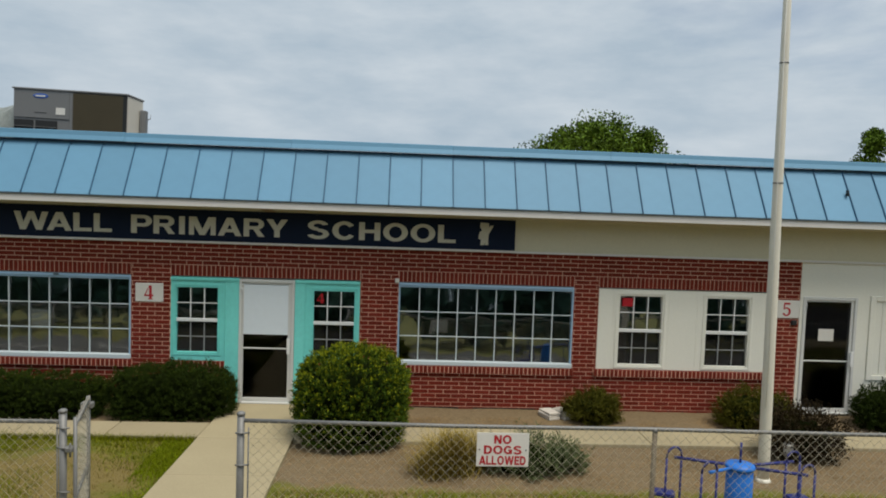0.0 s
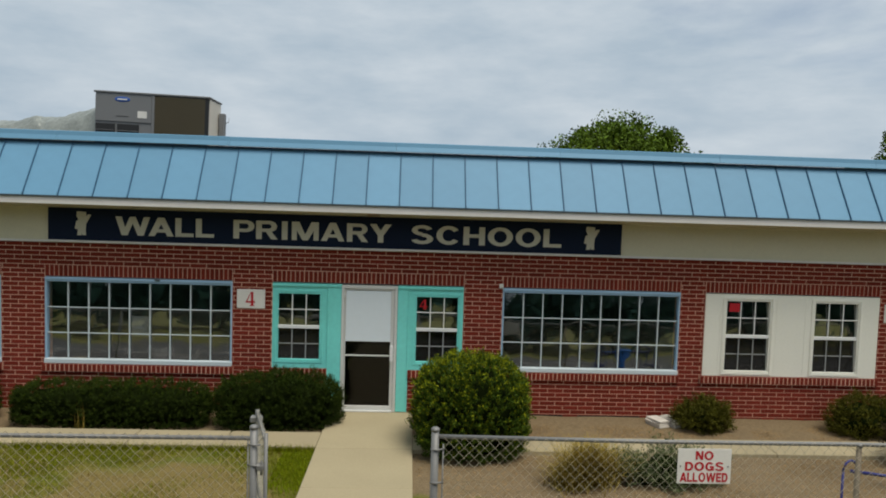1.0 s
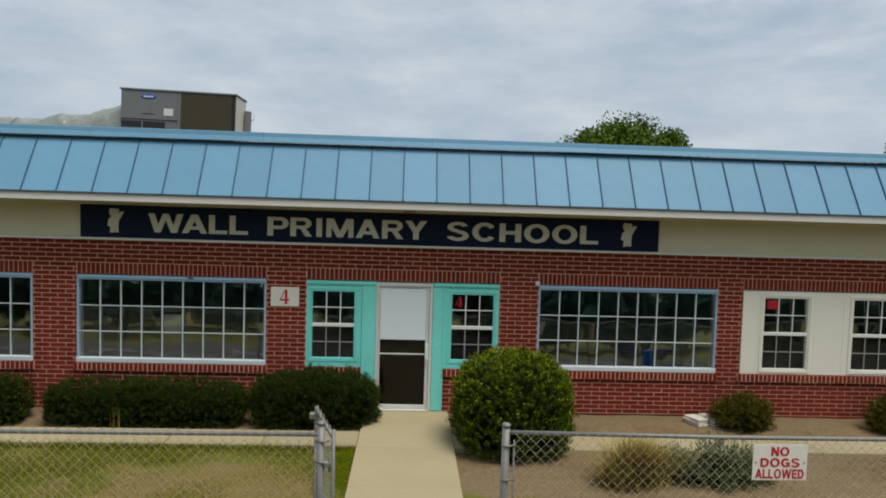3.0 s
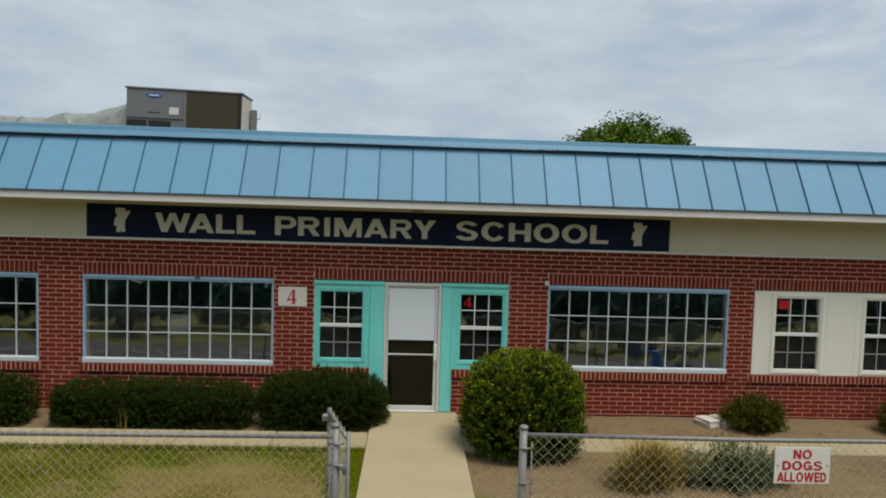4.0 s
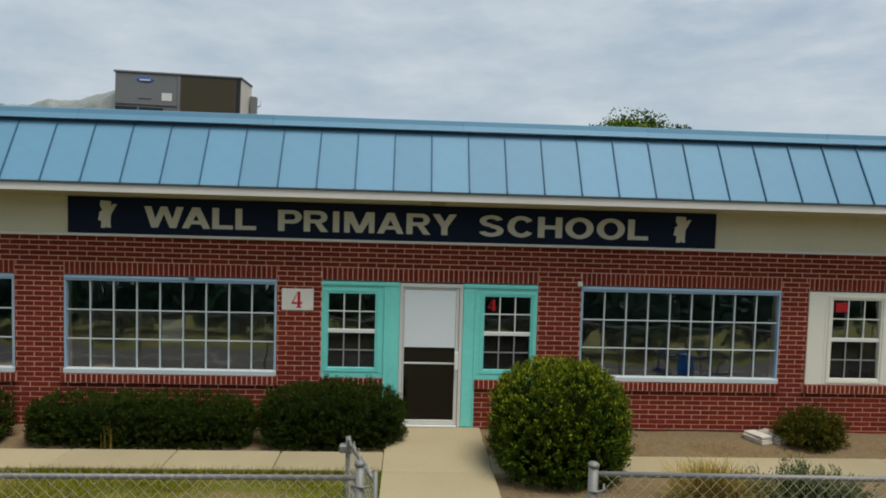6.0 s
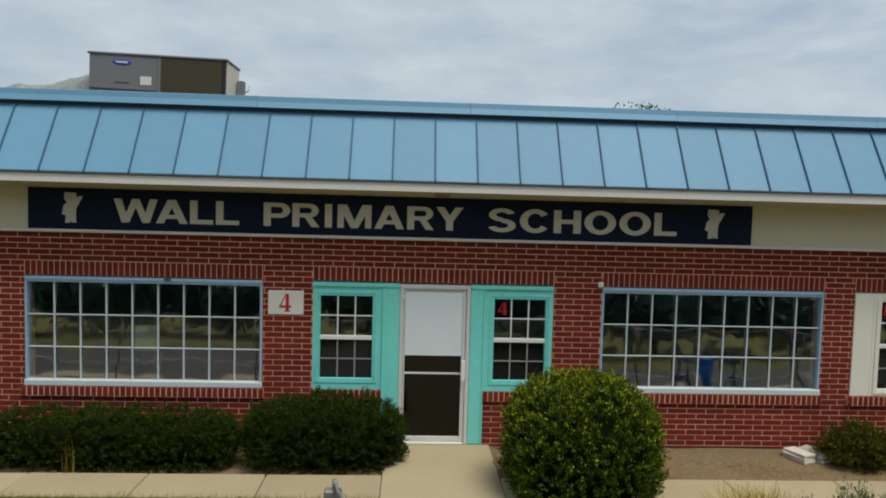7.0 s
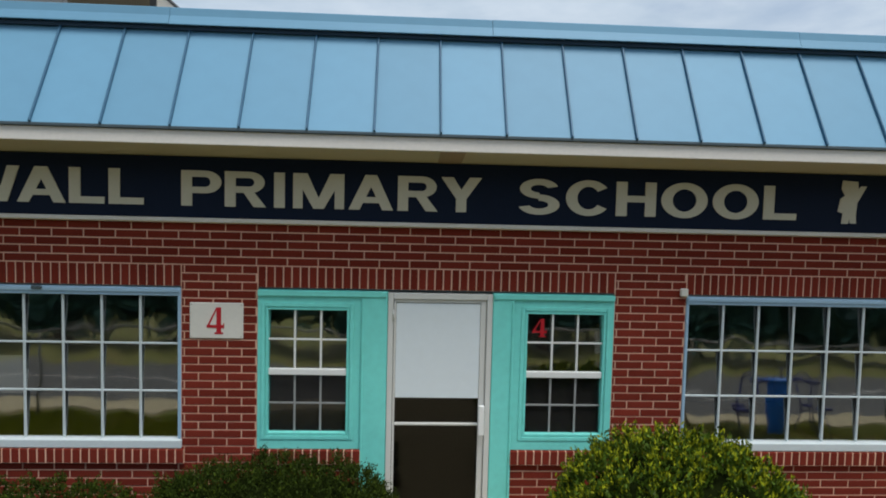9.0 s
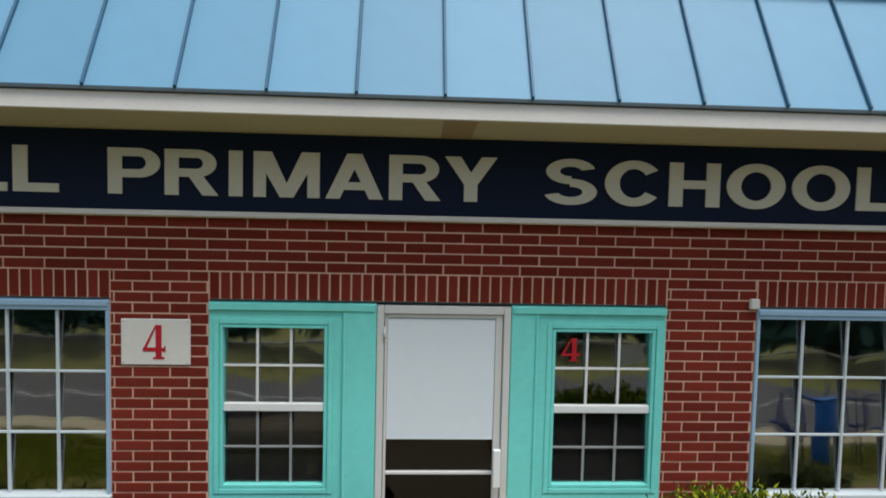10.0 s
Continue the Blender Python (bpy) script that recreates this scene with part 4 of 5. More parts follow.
def number_board(text, x0, x1, z0, z1, label):
    b = thing("number_board", ((x0 + x1) / 2, -0.01, z0), label, "sign", "entrance number boards")
    bm = box_bm([(x0, x1, -0.016, -0.002, z0, z1)], 0.006)
    part("board", bm, M_BOARD, b)
    c, h = (x0 + x1) / 2 - 0.01, (z1 - z0)
    sign_letters(text, c - 0.085, c + 0.085, -0.020, z0 + h * 0.13, z1 - h * 0.13, 0.0035, M_RED, b, name="numeral")
    for dx, dz in ((0.02, 0.02), (0.02, h - 0.02), (x1 - x0 - 0.02, 0.02), (x1 - x0 - 0.02, h - 0.02)):
        lathe("screw", (x0 + dx, -0.018, z0 + dz), [(0.001, -0.004), (0.005, -0.002), (0.005, 0.002), (0.001, 0.004)], M_GALV, b, sides=8)


number_board("4", -0.658, -0.136, 1.832, 2.190, "white board with a red entrance number on brick")
number_board("5", 11.885, 12.402, 1.840, 2.200, "white board with a red entrance number beside the flagpole")
fitting = slab("wall_fitting", (12.24, 12.35, -0.05, -0.001, 1.70, 1.80), M_BLACK, None, "", 0.01)
tagged(fitting, "small dark fitting on the brick below the number board", "fitting")
clip = slab("wall_bracket", (4.270, 4.350, -0.04, -0.001, 2.330, 2.415), M_BOARD, None, "", 0.01)
tagged(clip, "small white bracket on the brick above the window corner", "bracket")
knob = slab("window_sensor", (-2.16, -2.06, -0.05, -0.028, 2.30, 2.335), M_DRIP, None, "", 0.008)
tagged(knob, "small dark fitting above the window head", "sensor")
lv = [(x, y, 3.692 - (y + 0.626) * 0.1261 - d) for x in (1.755, 1.985) for y in (-0.60, -0.08) for d in (0.001, 0.009)]
vent = new("soffit_patch", mesh_of("soffit_patch", lv, [(0, 1, 3, 2), (4, 6, 7, 5), (0, 4, 5, 1), (2, 3, 7, 6), (1, 5, 7, 3), (0, 2, 6, 4)], M_LAMP))
tagged(vent, "small brown weathered patch board under the eaves", "board")

# ---- roof unit ----
hv = thing("rooftop_unit", (-3.5, 3.9, 4.55), "grey rooftop air conditioning unit with brown coil panel", "air conditioner")
HX0, HX1, HY0, HY1, HZ = -4.84, -2.25, 3.40, 4.35, 6.250
slab("casing", (HX0, HX1, HY0 + 0.02, HY1, 4.62, HZ - 0.03), M_HVAC, hv, "", 0.01)
slab("lid", (HX0 - 0.03, HX1 + 0.03, HY0 - 0.02, HY1 + 0.03, HZ - 0.029, HZ + 0.012), M_HVAC, hv, "", 0.008)
slab("front_panel", (HX0 + 0.005, -3.56, HY0, HY0 + 0.019, 5.57, HZ - 0.03), M_HVAC, hv, "", 0.008)
slab("panel_edge", (-3.555, -3.49, HY0 - 0.005, HY0 + 0.019, 4.64, HZ - 0.03), M_HVAC, hv, "", 0.006)
slab("coil_guard", (-3.485, HX1 - 0.09, HY0 - 0.002, HY0 + 0.019, 4.64, HZ - 0.05), M_COIL, hv, "brown wire coil guard", 0.004)
for i in range(32):
    slab("guard_wire", (-3.46 + i * 0.0345, -3.454 + i * 0.0345, HY0 - 0.012, HY0 - 0.003, 4.66, HZ - 0.07), M_COIL, hv, "", 0)
slab("corner_post", (HX1 - 0.085, HX1, HY0 - 0.006, HY0 + 0.019, 4.64, HZ - 0.03), M_BLACK, hv, "", 0.004)
slab("side_panel", (HX1 + 0.001, HX1 + 0.014, HY0 + 0.03, HY1 - 0.01, 4.66, HZ - 0.04), M_HVSIDE, hv, "pale side panel", 0.004)
for a, b in ((HX0 + 0.02, -4.38), (-4.33, -3.84)):
    louvre = slab("intake", (a, b, HY0 - 0.004, HY0 + 0.019, 4.95, 5.52), M_BLACK, hv, "dark intake opening", 0.004)
    for k in range(5):
        slab("louvre", (a + 0.01, b - 0.01, HY0 - 0.03, HY0 - 0.005, 5.02 + k * 0.085, 5.03 + k * 0.085), M_HVAC, louvre, "", 0.002)
lathe_bm = bmesh.new()
bmesh.ops.create_uvsphere(lathe_bm, u_segments=20, v_segments=8, radius=1, matrix=Matrix.LocRotScale((-4.22, HY0 - 0.002, 6.085), None, (0.18, 0.008, 0.060)))
part("badge", lathe_bm, M_LOGO, hv, "blue oval badge", True)
slab("badge_bar", (-4.33, -4.11, HY0 - 0.0135, HY0 - 0.0105, 6.070, 6.100), M_BOARD, hv, "", 0.0)
slab("data_label", (-3.87, -3.66, HY0 - 0.006, HY0 - 0.001, 5.675, 5.835), M_BOARD, hv, "white data label", 0.0)
slab("name_bar", (-4.36, -4.08, HY0 - 0.005, HY0 - 0.001, 5.69, 5.705), M_BLACK, hv, "", 0.0)
slab("kerb", (HX0 + 0.05, HX1 - 0.05, HY0 + 0.05, HY1 - 0.05, 4.551, 4.619), M_HVSIDE, hv, "", 0.005)
slab("disconnect_box", (HX1 + 0.04, HX1 + 0.17, HY1 - 0.25, HY1 - 0.08, 5.42, 5.98), M_HVAC, hv, "grey electrical box", 0.008)
tube("conduit", [(HX1 + 0.10, HY1 - 0.16, 4.56), (HX1 + 0.10, HY1 - 0.16, 5.419)], 0.018, M_GALV, hv)
tube("bracket_arm", [(HX1 + 0.012, HY1 - 0.16, 5.7), (HX1 + 0.041, HY1 - 0.16, 5.7)], 0.015, M_GALV, hv)
tube("antenna", [(HX1 + 0.165, HY1 - 0.12, 5.76), (HX1 + 0.24, HY1 - 0.12, 5.80), (HX1 + 0.25, HY1 - 0.12, 5.90)], 0.010, M_GALV, hv)
hv.matrix_basis = hv.matrix_basis @ Matrix.Rotation(radians(1.3), 4, "Y")      # sits a little out of level

# foil-wrapped duct running along the roof into the unit
duct = thing("roof_duct", (-6.8, 3.9, 4.55), "crumpled grey foil-wrapped duct on the roof", "duct")
dv, df = [], []
NX, NA = 60, 20
for i in range(NX + 1):
    x = -9.4 + (HX0 - 0.01 + 9.4) * i / NX
    top = 5.57 + 0.13 * max(0, min(1, (x + 6.85) / 0.55)) + 0.30 * max(0, (x + 5.78) / 0.90)
    for k in range(NA + 1):
        a = math.pi * k / NA
        r = 1 + 0.045 * noise.noise(Vector((x * 3.2, math.cos(a) * 2.2, math.sin(a) * 2.2))) + 0.022 * noise.noise(Vector((x * 9, math.cos(a) * 6, math.sin(a) * 6)))
        dv.append((x, 3.95 - 0.5 * math.cos(a) * r, 4.551 + (top - 4.55) * math.sin(a) ** 0.7 * r))
for i in range(NX):
    for k in range(NA):
        q = i * (NA + 1) + k
        df.append((q, q + 1, q + NA + 2, q + NA + 1))
attach(new("foil_wrap", mesh_of("foil_wrap", dv, df, M_FOIL)), duct)
for xs_ in (-8.4, -7.4, -6.5):
    pts = [(xs_ + 0.02 * math.sin(7 * a), 3.95 - 0.505 * math.cos(a), 4.56 + 1.01 * max(math.sin(a), 0) ** 0.7) for a in [math.pi * k / 16 for k in range(17)]]
    tube("strap", pts, 0.014, M_GALV, duct, sides=6)

# ---- planting ----
bush("round_bush", 11, (3.63, -1.74, 0.505), (0.955, 0.90, 0.86), 2.8, (0.046, 0.017), 2300, M_LEAF_ROUND, "large round clipped green bush beside the path", lump=0.035, lump_scale=4.5, up=0.9, floor_z=-0.17, depth=0.20, per=30, length=0.14, tip=M_TIP_ROUND, tip_share=0.40)
bush("hedge", 12, (-2.61, -0.70, 0.17), (1.65, 0.47, 0.385), 4.6, (0.030, 0.014), 3000, M_LEAF_HEDGE, "long low clipped dark green hedge against brick", "hedge", lump=0.032, lump_scale=3.6, group="clipped hedges", floor_z=-0.19, depth=0.15, per=24, length=0.10, up=0.4, tip=M_TIP_HEDGE)
bush("hedge", 13, (0.27, -0.66, 0.23), (1.08, 0.51, 0.50), 3.8, (0.032, 0.013), 2600, M_LEAF_HEDGE, "short rounded clipped dark green hedge beside the door", "hedge", lump=0.06, lump_scale=3.4, group="clipped hedges", floor_z=-0.19, depth=0.16, per=25, length=0.12, up=0.6, tip=M_TIP_HEDGE, tip_share=0.2)
bush("hedge", 14, (-6.15, -0.72, 0.18), (1.46, 0.50, 0.46), 4.0, (0.040, 0.020), 1700, M_LEAF_HEDGE, "low clipped dark green hedge below the far window", "hedge", lump=0.04, group="clipped hedges", floor_z=-0.19, depth=0.14, per=15, length=0.11, up=0.4, tip=M_TIP_HEDGE)
bush("small_bush", 15, (8.12, -0.54, 0.065), (0.53, 0.44, 0.33), 2.1, (0.060, 0.015), 650, M_LEAF_SMALL, "small round green shrub beside stacked slabs", lump=0.07, lump_scale=4, floor_z=-0.19, depth=0.16, up=0.7, per=16, length=0.15)
bush("small_bush", 16, (11.25, -0.72, 0.11), (0.76, 0.50, 0.44), 2.1, (0.060, 0.015), 800, M_LEAF_SMALL, "round dull green shrub near the flagpole", lump=0.08, lump_scale=3.5, floor_z=-0.19, depth=0.16, up=0.7, per=16, length=0.16)
bush("hedge", 17, (14.4, -0.70, 0.18), (1.10, 0.54, 0.48), 3.4, (0.045, 0.022), 1100, M_LEAF_HEDGE, "clipped dark green hedge beside the second door", "hedge", lump=0.05, group="clipped hedges", floor_z=-0.19, depth=0.14, per=15, length=0.12, up=0.5)
bush("scruffy_bush", 18, (11.15, -2.40, 0.24), (0.66, 0.45, 0.48), 2.1, (0.06, 0.020), 520, M_LEAF_SCRUFF, "scruffy dark half-bare shrub with straggling twigs in gravel", lump=0.12, lump_scale=4, floor_z=-0.17, depth=0.25, up=0.1, per=18, length=0.22)


def twigs(parent_thing, seed, centre, radius, count, mat, name="twig", z0=-0.16):
    rng = np.random.default_rng(seed)
    for _ in range(count):
        a = rng.uniform(0, 2 * math.pi)
        p0 = Vector((centre[0] + rng.normal(0, 0.1), centre[1] + rng.normal(0, 0.1), z0 + 0.1))
        d = Vector((math.cos(a), math.sin(a) * 0.7, rng.uniform(0.25, 0.9))) * radius * rng.uniform(0.8, 1.25)
        pts = [p0 + d * u + Vector((0, 0, -0.25 * radius * u * u * u + 0.02 * math.sin(5 * u + a))) for u in (0, 0.3, 0.6, 0.85, 1.0)]
        tube(name, pts, [0.009, 0.007, 0.005, 0.004, 0.002], mat, parent_thing, sides=5)


scruff = bpy.data.objects["scruffy_bush"]
twigs(scruff, 5, (11.15, -2.40), 0.85, 34, M_BARK)


def tuft(name, seed, centre, radius, height, count, mat, label, width=0.008, droop=0.5):
    """A clump of arching blades."""
    rng = np.random.default_rng(seed)
    t = thing(name, (centre[0], centre[1], -0.165), label, "plant")
    verts, quads = [], []
    ang, lean = rng.uniform(0, 2 * math.pi, count), rng.uniform(0.15, 1.0, count)
    h = height * rng.uniform(0.6, 1.1, count)
    base = np.stack([centre[0] + rng.normal(0, radius * 0.28, count), centre[1] + rng.normal(0, radius * 0.22, count), np.full(count, -0.17)], 1)
    dirs = np.stack([np.cos(ang), np.sin(ang), np.zeros(count)], 1)
    side = np.stack([-np.sin(ang), np.cos(ang), np.zeros(count)], 1) * width / 2
    rows = []
    for u in (0.0, 0.4, 0.75, 1.0):
        mid = base + dirs * (radius * lean * u ** 1.5)[:, None] + np.array([0, 0, 1]) * (h * (u - droop * lean * u ** 3 * 0.6))[:, None]
        w = side * (1.0 - 0.8 * u)
        rows.append((mid - w, mid + w))
    v = np.concatenate([np.stack(r, 1) for r in rows], 1).reshape(-1, 3)
    k = np.arange(count)[:, None] * 8
    q = np.concatenate([k + np.array([2 * i, 2 * i + 1, 2 * i + 3, 2 * i + 2]) for i in range(3)], 0)
    attach(new("grass_tuft", big_mesh("grass_tuft", v, q, mat)), t)
    return t


tuft("grass_clump", 21, (5.30, -3.05), 0.60, 0.66, 1800, M_STRAW, "dry yellow-brown ornamental grass clump in gravel", 0.012)
tuft("grass_clump", 22, (4.95, -3.25), 0.40, 0.40, 700, M_STRAW, "small dry ornamental grass clump in gravel", 0.012)
sage = bush("sage_shrub", 23, (6.46, -3.05, -0.01), (0.82, 0.46, 0.35), 2.0, (0.075, 0.013), 620, M_LEAF_SAGE, "grey-green sage shrub spreading over the gravel", lump=0.10, lump_scale=4, floor_z=-0.17, depth=0.2, up=0.8, per=15, length=0.20)

tuft("dry_weed", 24, (-2.93, -1.19), 0.16, 0.50, 16, M_STRAW, "few pale dry weed stalks before the hedge", 0.010, 0.2)

lawn_blades("edge_grass", 47, (-8.0, 1.1, -2.03, -1.945), 5200, M_GRASS, "ragged grass along the path edge", 0.10, lambda f, r: f + r > -0.4)

# stacked slabs beside the small bush
stack = thing("stacked_slabs", (7.3, -0.75, -0.18), "stacked pale concrete edging slabs on the soil", "slabs")
for i, (x, y, z, r, m) in enumerate(((7.33, -0.37, -0.146, 22, M_SLAB), (7.32, -0.36, -0.100, 25, M_SLAB), (7.34, -0.35, -0.054, 20, M_SLAB), (7.63, -0.33, -0.146, 24, M_SLAB), (7.62, -0.31, -0.100, 28, M_SLAB), (7.61, -0.30, -0.054, 33, M_WEATHERED))):
    bm = bmesh.new()
    box_into(bm, -0.125, 0.125, -0.19, 0.19, -0.021, 0.021)
    bmesh.ops.bevel(bm, geom=list(bm.edges), offset=0.006, segments=1, affect="EDGES")
    bm.transform(pose(x, y, z, 1.5 if i % 2 else -1, 1, r))
    part("slab", bm, m, stack)

# ---- flagpole ----
pole = thing("flagpole", (9.98, -3.34, -0.17), "tall tapered cream-white metal flagpole", "flagpole")
lathe("shaft", (9.98, -3.34, -0.17), [(0.085, 0.0), (0.085, 0.4), (0.077, 3.0), (0.060, 6.5), (0.04, 9.5), (0.02, 9.52)], M_POLE, pole)
lathe("base_collar", (9.98, -3.34, -0.17), [(0.115, 0.0), (0.115, 0.03), (0.10, 0.05), (0.091, 0.06)], M_POLE, pole)
for zz in (4.35, 6.1):
    lathe("joint_ring", (9.98, -3.34, zz), [(0.081 - 0.0055 * (zz - 3), -0.012), (0.084 - 0.0055 * (zz - 3), 0), (0.080 - 0.0055 * (zz - 3), 0.012)], M_GALV, pole)
tube("halyard", [(9.905, -3.455, 1.0), (9.915, -3.445, 4.0), (9.94, -3.40, 9.3)], 0.005, M_BOARD, pole, sides=5)
pole.matrix_basis = pole.matrix_basis @ Matrix.Rotation(radians(-0.8), 4, "Y")      # leans slightly

gob = thing("garden_lamp", (10.80, -2.58, -0.17), "white goblet-shaped garden lamp on a thin stem", "garden lamp")
lathe("shade", (10.80, -2.58, -0.12), [(0.012, 0.05), (0.045, 0.08), (0.078, 0.15), (0.086, 0.27), (0.082, 0.282), (0.070, 0.27)], M_GOBLET, gob)
tube("stem", [(10.80, -2.58, -0.17), (10.80, -2.58, -0.066)], 0.012, M_GALV, gob)

# ---- blue play table ----
play = thing("play_carousel", (8.49, -5.45, -0.17), "blue tubular steel play frame round a blue barrel", "play frame")
lathe("barrel", (8.49, -5.45, -0.17), [(0.135, 0.0), (0.150, 0.05), (0.155, 0.5), (0.150, 1.0), (0.13, 1.02)], M_BARREL, play, "bright blue plastic barrel")
lathe("lid", (8.49, -5.45, 0.851), [(0.160, 0.0), (0.172, 0.02), (0.162, 0.05), (0.07, 0.065), (0.02, 0.07)], M_BARREL, play)
tube("spindle", [(8.49, -5.45, 0.92), (8.49, -5.45, 1.16)], 0.014, M_PLAY, play)
for a, r in ((160, 0.74), (205, 0.52), (-22, 0.72), (12, 0.76)):
    ca, sa = math.cos(radians(a)), math.sin(radians(a))
    ex, ey = 8.49 + ca * r, -5.45 + sa * r
    arm = tube("arm", [(8.49 + ca * 0.148, -5.45 + sa * 0.148, 0.875), (ex, ey, 0.88)], 0.019, M_BARREL if a == 205 else M_PLAY, play)
    lx, ly = 0.105, 0.03
    hoop = [(ex + lx * math.cos(t), ey + ly * math.cos(t), 0.88 + 0.125 * math.sin(t)) for t in [math.pi * k / 10 for k in range(11)]]
    tube("hand_hoop", hoop, 0.013, M_PLAY, play, sides=8)
    for s in (-1, 1):
        tube("leg", [(ex + s * lx * 0.98, ey + s * ly * 0.98, 0.88), (ex + s * lx, ey + s * ly, 0.35), (ex + s * lx * 1.2, ey + s * ly * 1.2, -0.165)], 0.014, M_PLAY, play, sides=8)
    tube("rung", [(ex - lx, ey - ly, 0.32), (ex + lx, ey + ly, 0.32)], 0.013, M_PLAY, play, sides=8)
    bm = bmesh.new()
    box_into(bm, -0.13, 0.13, -0.10, 0.10, -0.02, 0.02)
    bmesh.ops.bevel(bm, geom=list(bm.edges), offset=0.015, segments=2, affect="EDGES")
    bm.transform(pose(ex + ca * 0.1, ey + sa * 0.1, 0.42, 0, 0, a))
    part("seat", bm, M_PLAY, play)

# ---- fence ----
FY = -6.29


def zigzag_mesh(name, x0, x1, z0, z1, y_of, parent, step=0.050):
    """Chain-link wire: every wire zigzags upwards and hooks its neighbours."""
    verts, faces = [], []
    k = int((x1 - x0) / step)
    rows = int((z1 - z0) / step)
    for i in range(k):
        xa = x0 + (i + 0.5) * step
        pts = []
        for j in range(rows + 1):
            s = 1 if (j + i) % 2 else -1
            pts.append((xa + s * step * 0.5, y_of(xa) + (0.004 if j % 2 else -0.004), z0 + (z1 - z0) * j / rows))
        v, f = tube_data(pts, 0.0029, 3)
        o = len(verts)
        verts += v
        faces += [tuple(o + a for a in q) for q in f]
    ob = attach(new(name, mesh_of(name, verts, faces, M_WIRE)), parent)
    return tagged(ob, "woven galvanised wire mesh", kind="stuff")


def post(x, y, top, r, parent, name="post", mat=None):
    p = lathe(name, (x, y, 0), [(r, -0.25), (r, top - 0.02)], mat or M_GALV, parent, sides=16)
    lathe("post_cap", (x, y, 0), [(r + 0.005, top - 0.035), (r + 0.005, top - 0.012), (r * 0.7, top), (0.004, top + 0.004)], M_GALV, p, sides=16)
    return p


def rail_z(x):
    return 1.600 - 0.005 * (x - 2.85) if x > 2 else 1.556 + 0.003 * (x - 1.1)


right = thing("fence", (8.0, FY, -0.17), "galvanised chain-link fence with sagging top rail", "fence", "chain-link fence runs")
post(2.845, FY, 1.690, 0.038, right)
for px in (7.11, 11.3, 15.5):
    post(px, FY, rail_z(px) + 0.01, 0.026, right, mat=M_TANPOST)
tube("top_rail", [(2.87, FY, rail_z(2.87)), (5.0, FY, rail_z(5.0) - 0.012), (7.08, FY, rail_z(7.08)), (9.2, FY, rail_z(9.2) - 0.01), (11.3, FY, rail_z(11.3)), (15.5, FY, rail_z(15.5))], 0.021, M_GALV, right)
tube("tension_bar", [(2.925, FY - 0.01, -0.08), (2.925, FY - 0.01, 1.53)], 0.008, M_GALV, right)
for zc in (0.3, 0.75, 1.15, 1.48):
    tube("band", [(2.80, FY - 0.03, zc), (2.86, FY - 0.045, zc), (2.935, FY - 0.012, zc)], 0.009, M_GALV, right, sides=6)
zigzag_mesh("wire_mesh", 2.93, 13.5, -0.10, 1.60, lambda x: FY - 0.026, right)
left = thing("fence", (-3.0, FY, -0.17), "galvanised chain-link fence beside the open gate", "fence", "chain-link fence runs")
post(1.100, FY, 1.685, 0.036, left)
for px in (-2.2, -5.4):
    post(px, FY, rail_z(px) + 0.01, 0.026, left)
tube("top_rail", [(1.11, FY, rail_z(1.1)), (-2.2, FY, rail_z(-2.2)), (-8.0, FY, rail_z(-8.0))], 0.021, M_GALV, left)
tube("tension_bar", [(1.05, FY - 0.01, -0.08), (1.05, FY - 0.01, 1.54)], 0.008, M_GALV, left)
for zc in (0.3, 0.85, 1.30, 1.50):
    tube("band", [(1.175, FY - 0.02, zc), (1.12, FY - 0.043, zc), (1.045, FY - 0.012, zc)], 0.009, M_GALV, left, sides=6)
zigzag_mesh("wire_mesh", -7.0, 1.05, -0.10, 1.60, lambda x: FY - 0.026, left)

gate = thing("gate", (1.26, FY, -0.17), "narrow open chain-link gate swung inwards", "gate")
g0, g1 = Vector((1.215, FY + 0.01, 0)), Vector((0.935, FY + 0.90, 0))
up_v = Vector((0, 0, 1))
tube("hinge_stile", [g0 - up_v * 0.08, g0 + up_v * 1.60], 0.019, M_GALV, gate)
tube("latch_stile", [g1 - up_v * 0.08, g1 + up_v * 1.555], 0.022, M_GALV, gate)
for zc in (-0.06, 0.78, 1.52):
    tube("gate_rail", [g0 + up_v * zc, g1 + up_v * zc], 0.019, M_GALV, gate)
gv_, gf_ = [], []
for i in range(11):
    for s0 in (0, 1):
        pts = []
        for j in range(45):
            s = 1 if (j + i + s0) % 2 else -1
            u = (i + 0.5 + s * 0.5) / 11
            q = g0.lerp(g1, min(max(u, 0.0), 1.0)) + up_v * (-0.05 + 1.62 * j / 44)
            pts.append(q + Vector((0.012 if s0 else -0.012, 0, 0)))
        v, f = tube_data(pts, 0.0028, 3)
        o = len(gv_)
        gv_ += v
        gf_ += [tuple(o + a for a in q) for q in f]
tagged(attach(new("wire_mesh", mesh_of("wire_mesh", gv_, gf_, M_WIRE)), gate), "woven galvanised wire mesh", kind="stuff")
for zc in (0.25, 1.28):
    part("hinge_clamp", box_bm([(1.130, 1.205, FY - 0.045, FY + 0.03, zc - 0.03, zc + 0.03)], 0.012), M_GALV, gate)
    lathe("hinge_pin", (1.185, FY - 0.03, zc - 0.07), [(0.012, 0), (0.012, 0.13), (0.004, 0.14)], M_GALV, gate, sides=8)
part("latch", box_bm([(0.86, 0.99, FY + 0.86, FY + 0.94, 1.42, 1.49)], 0.012), M_GALV, gate, "forked gate latch")

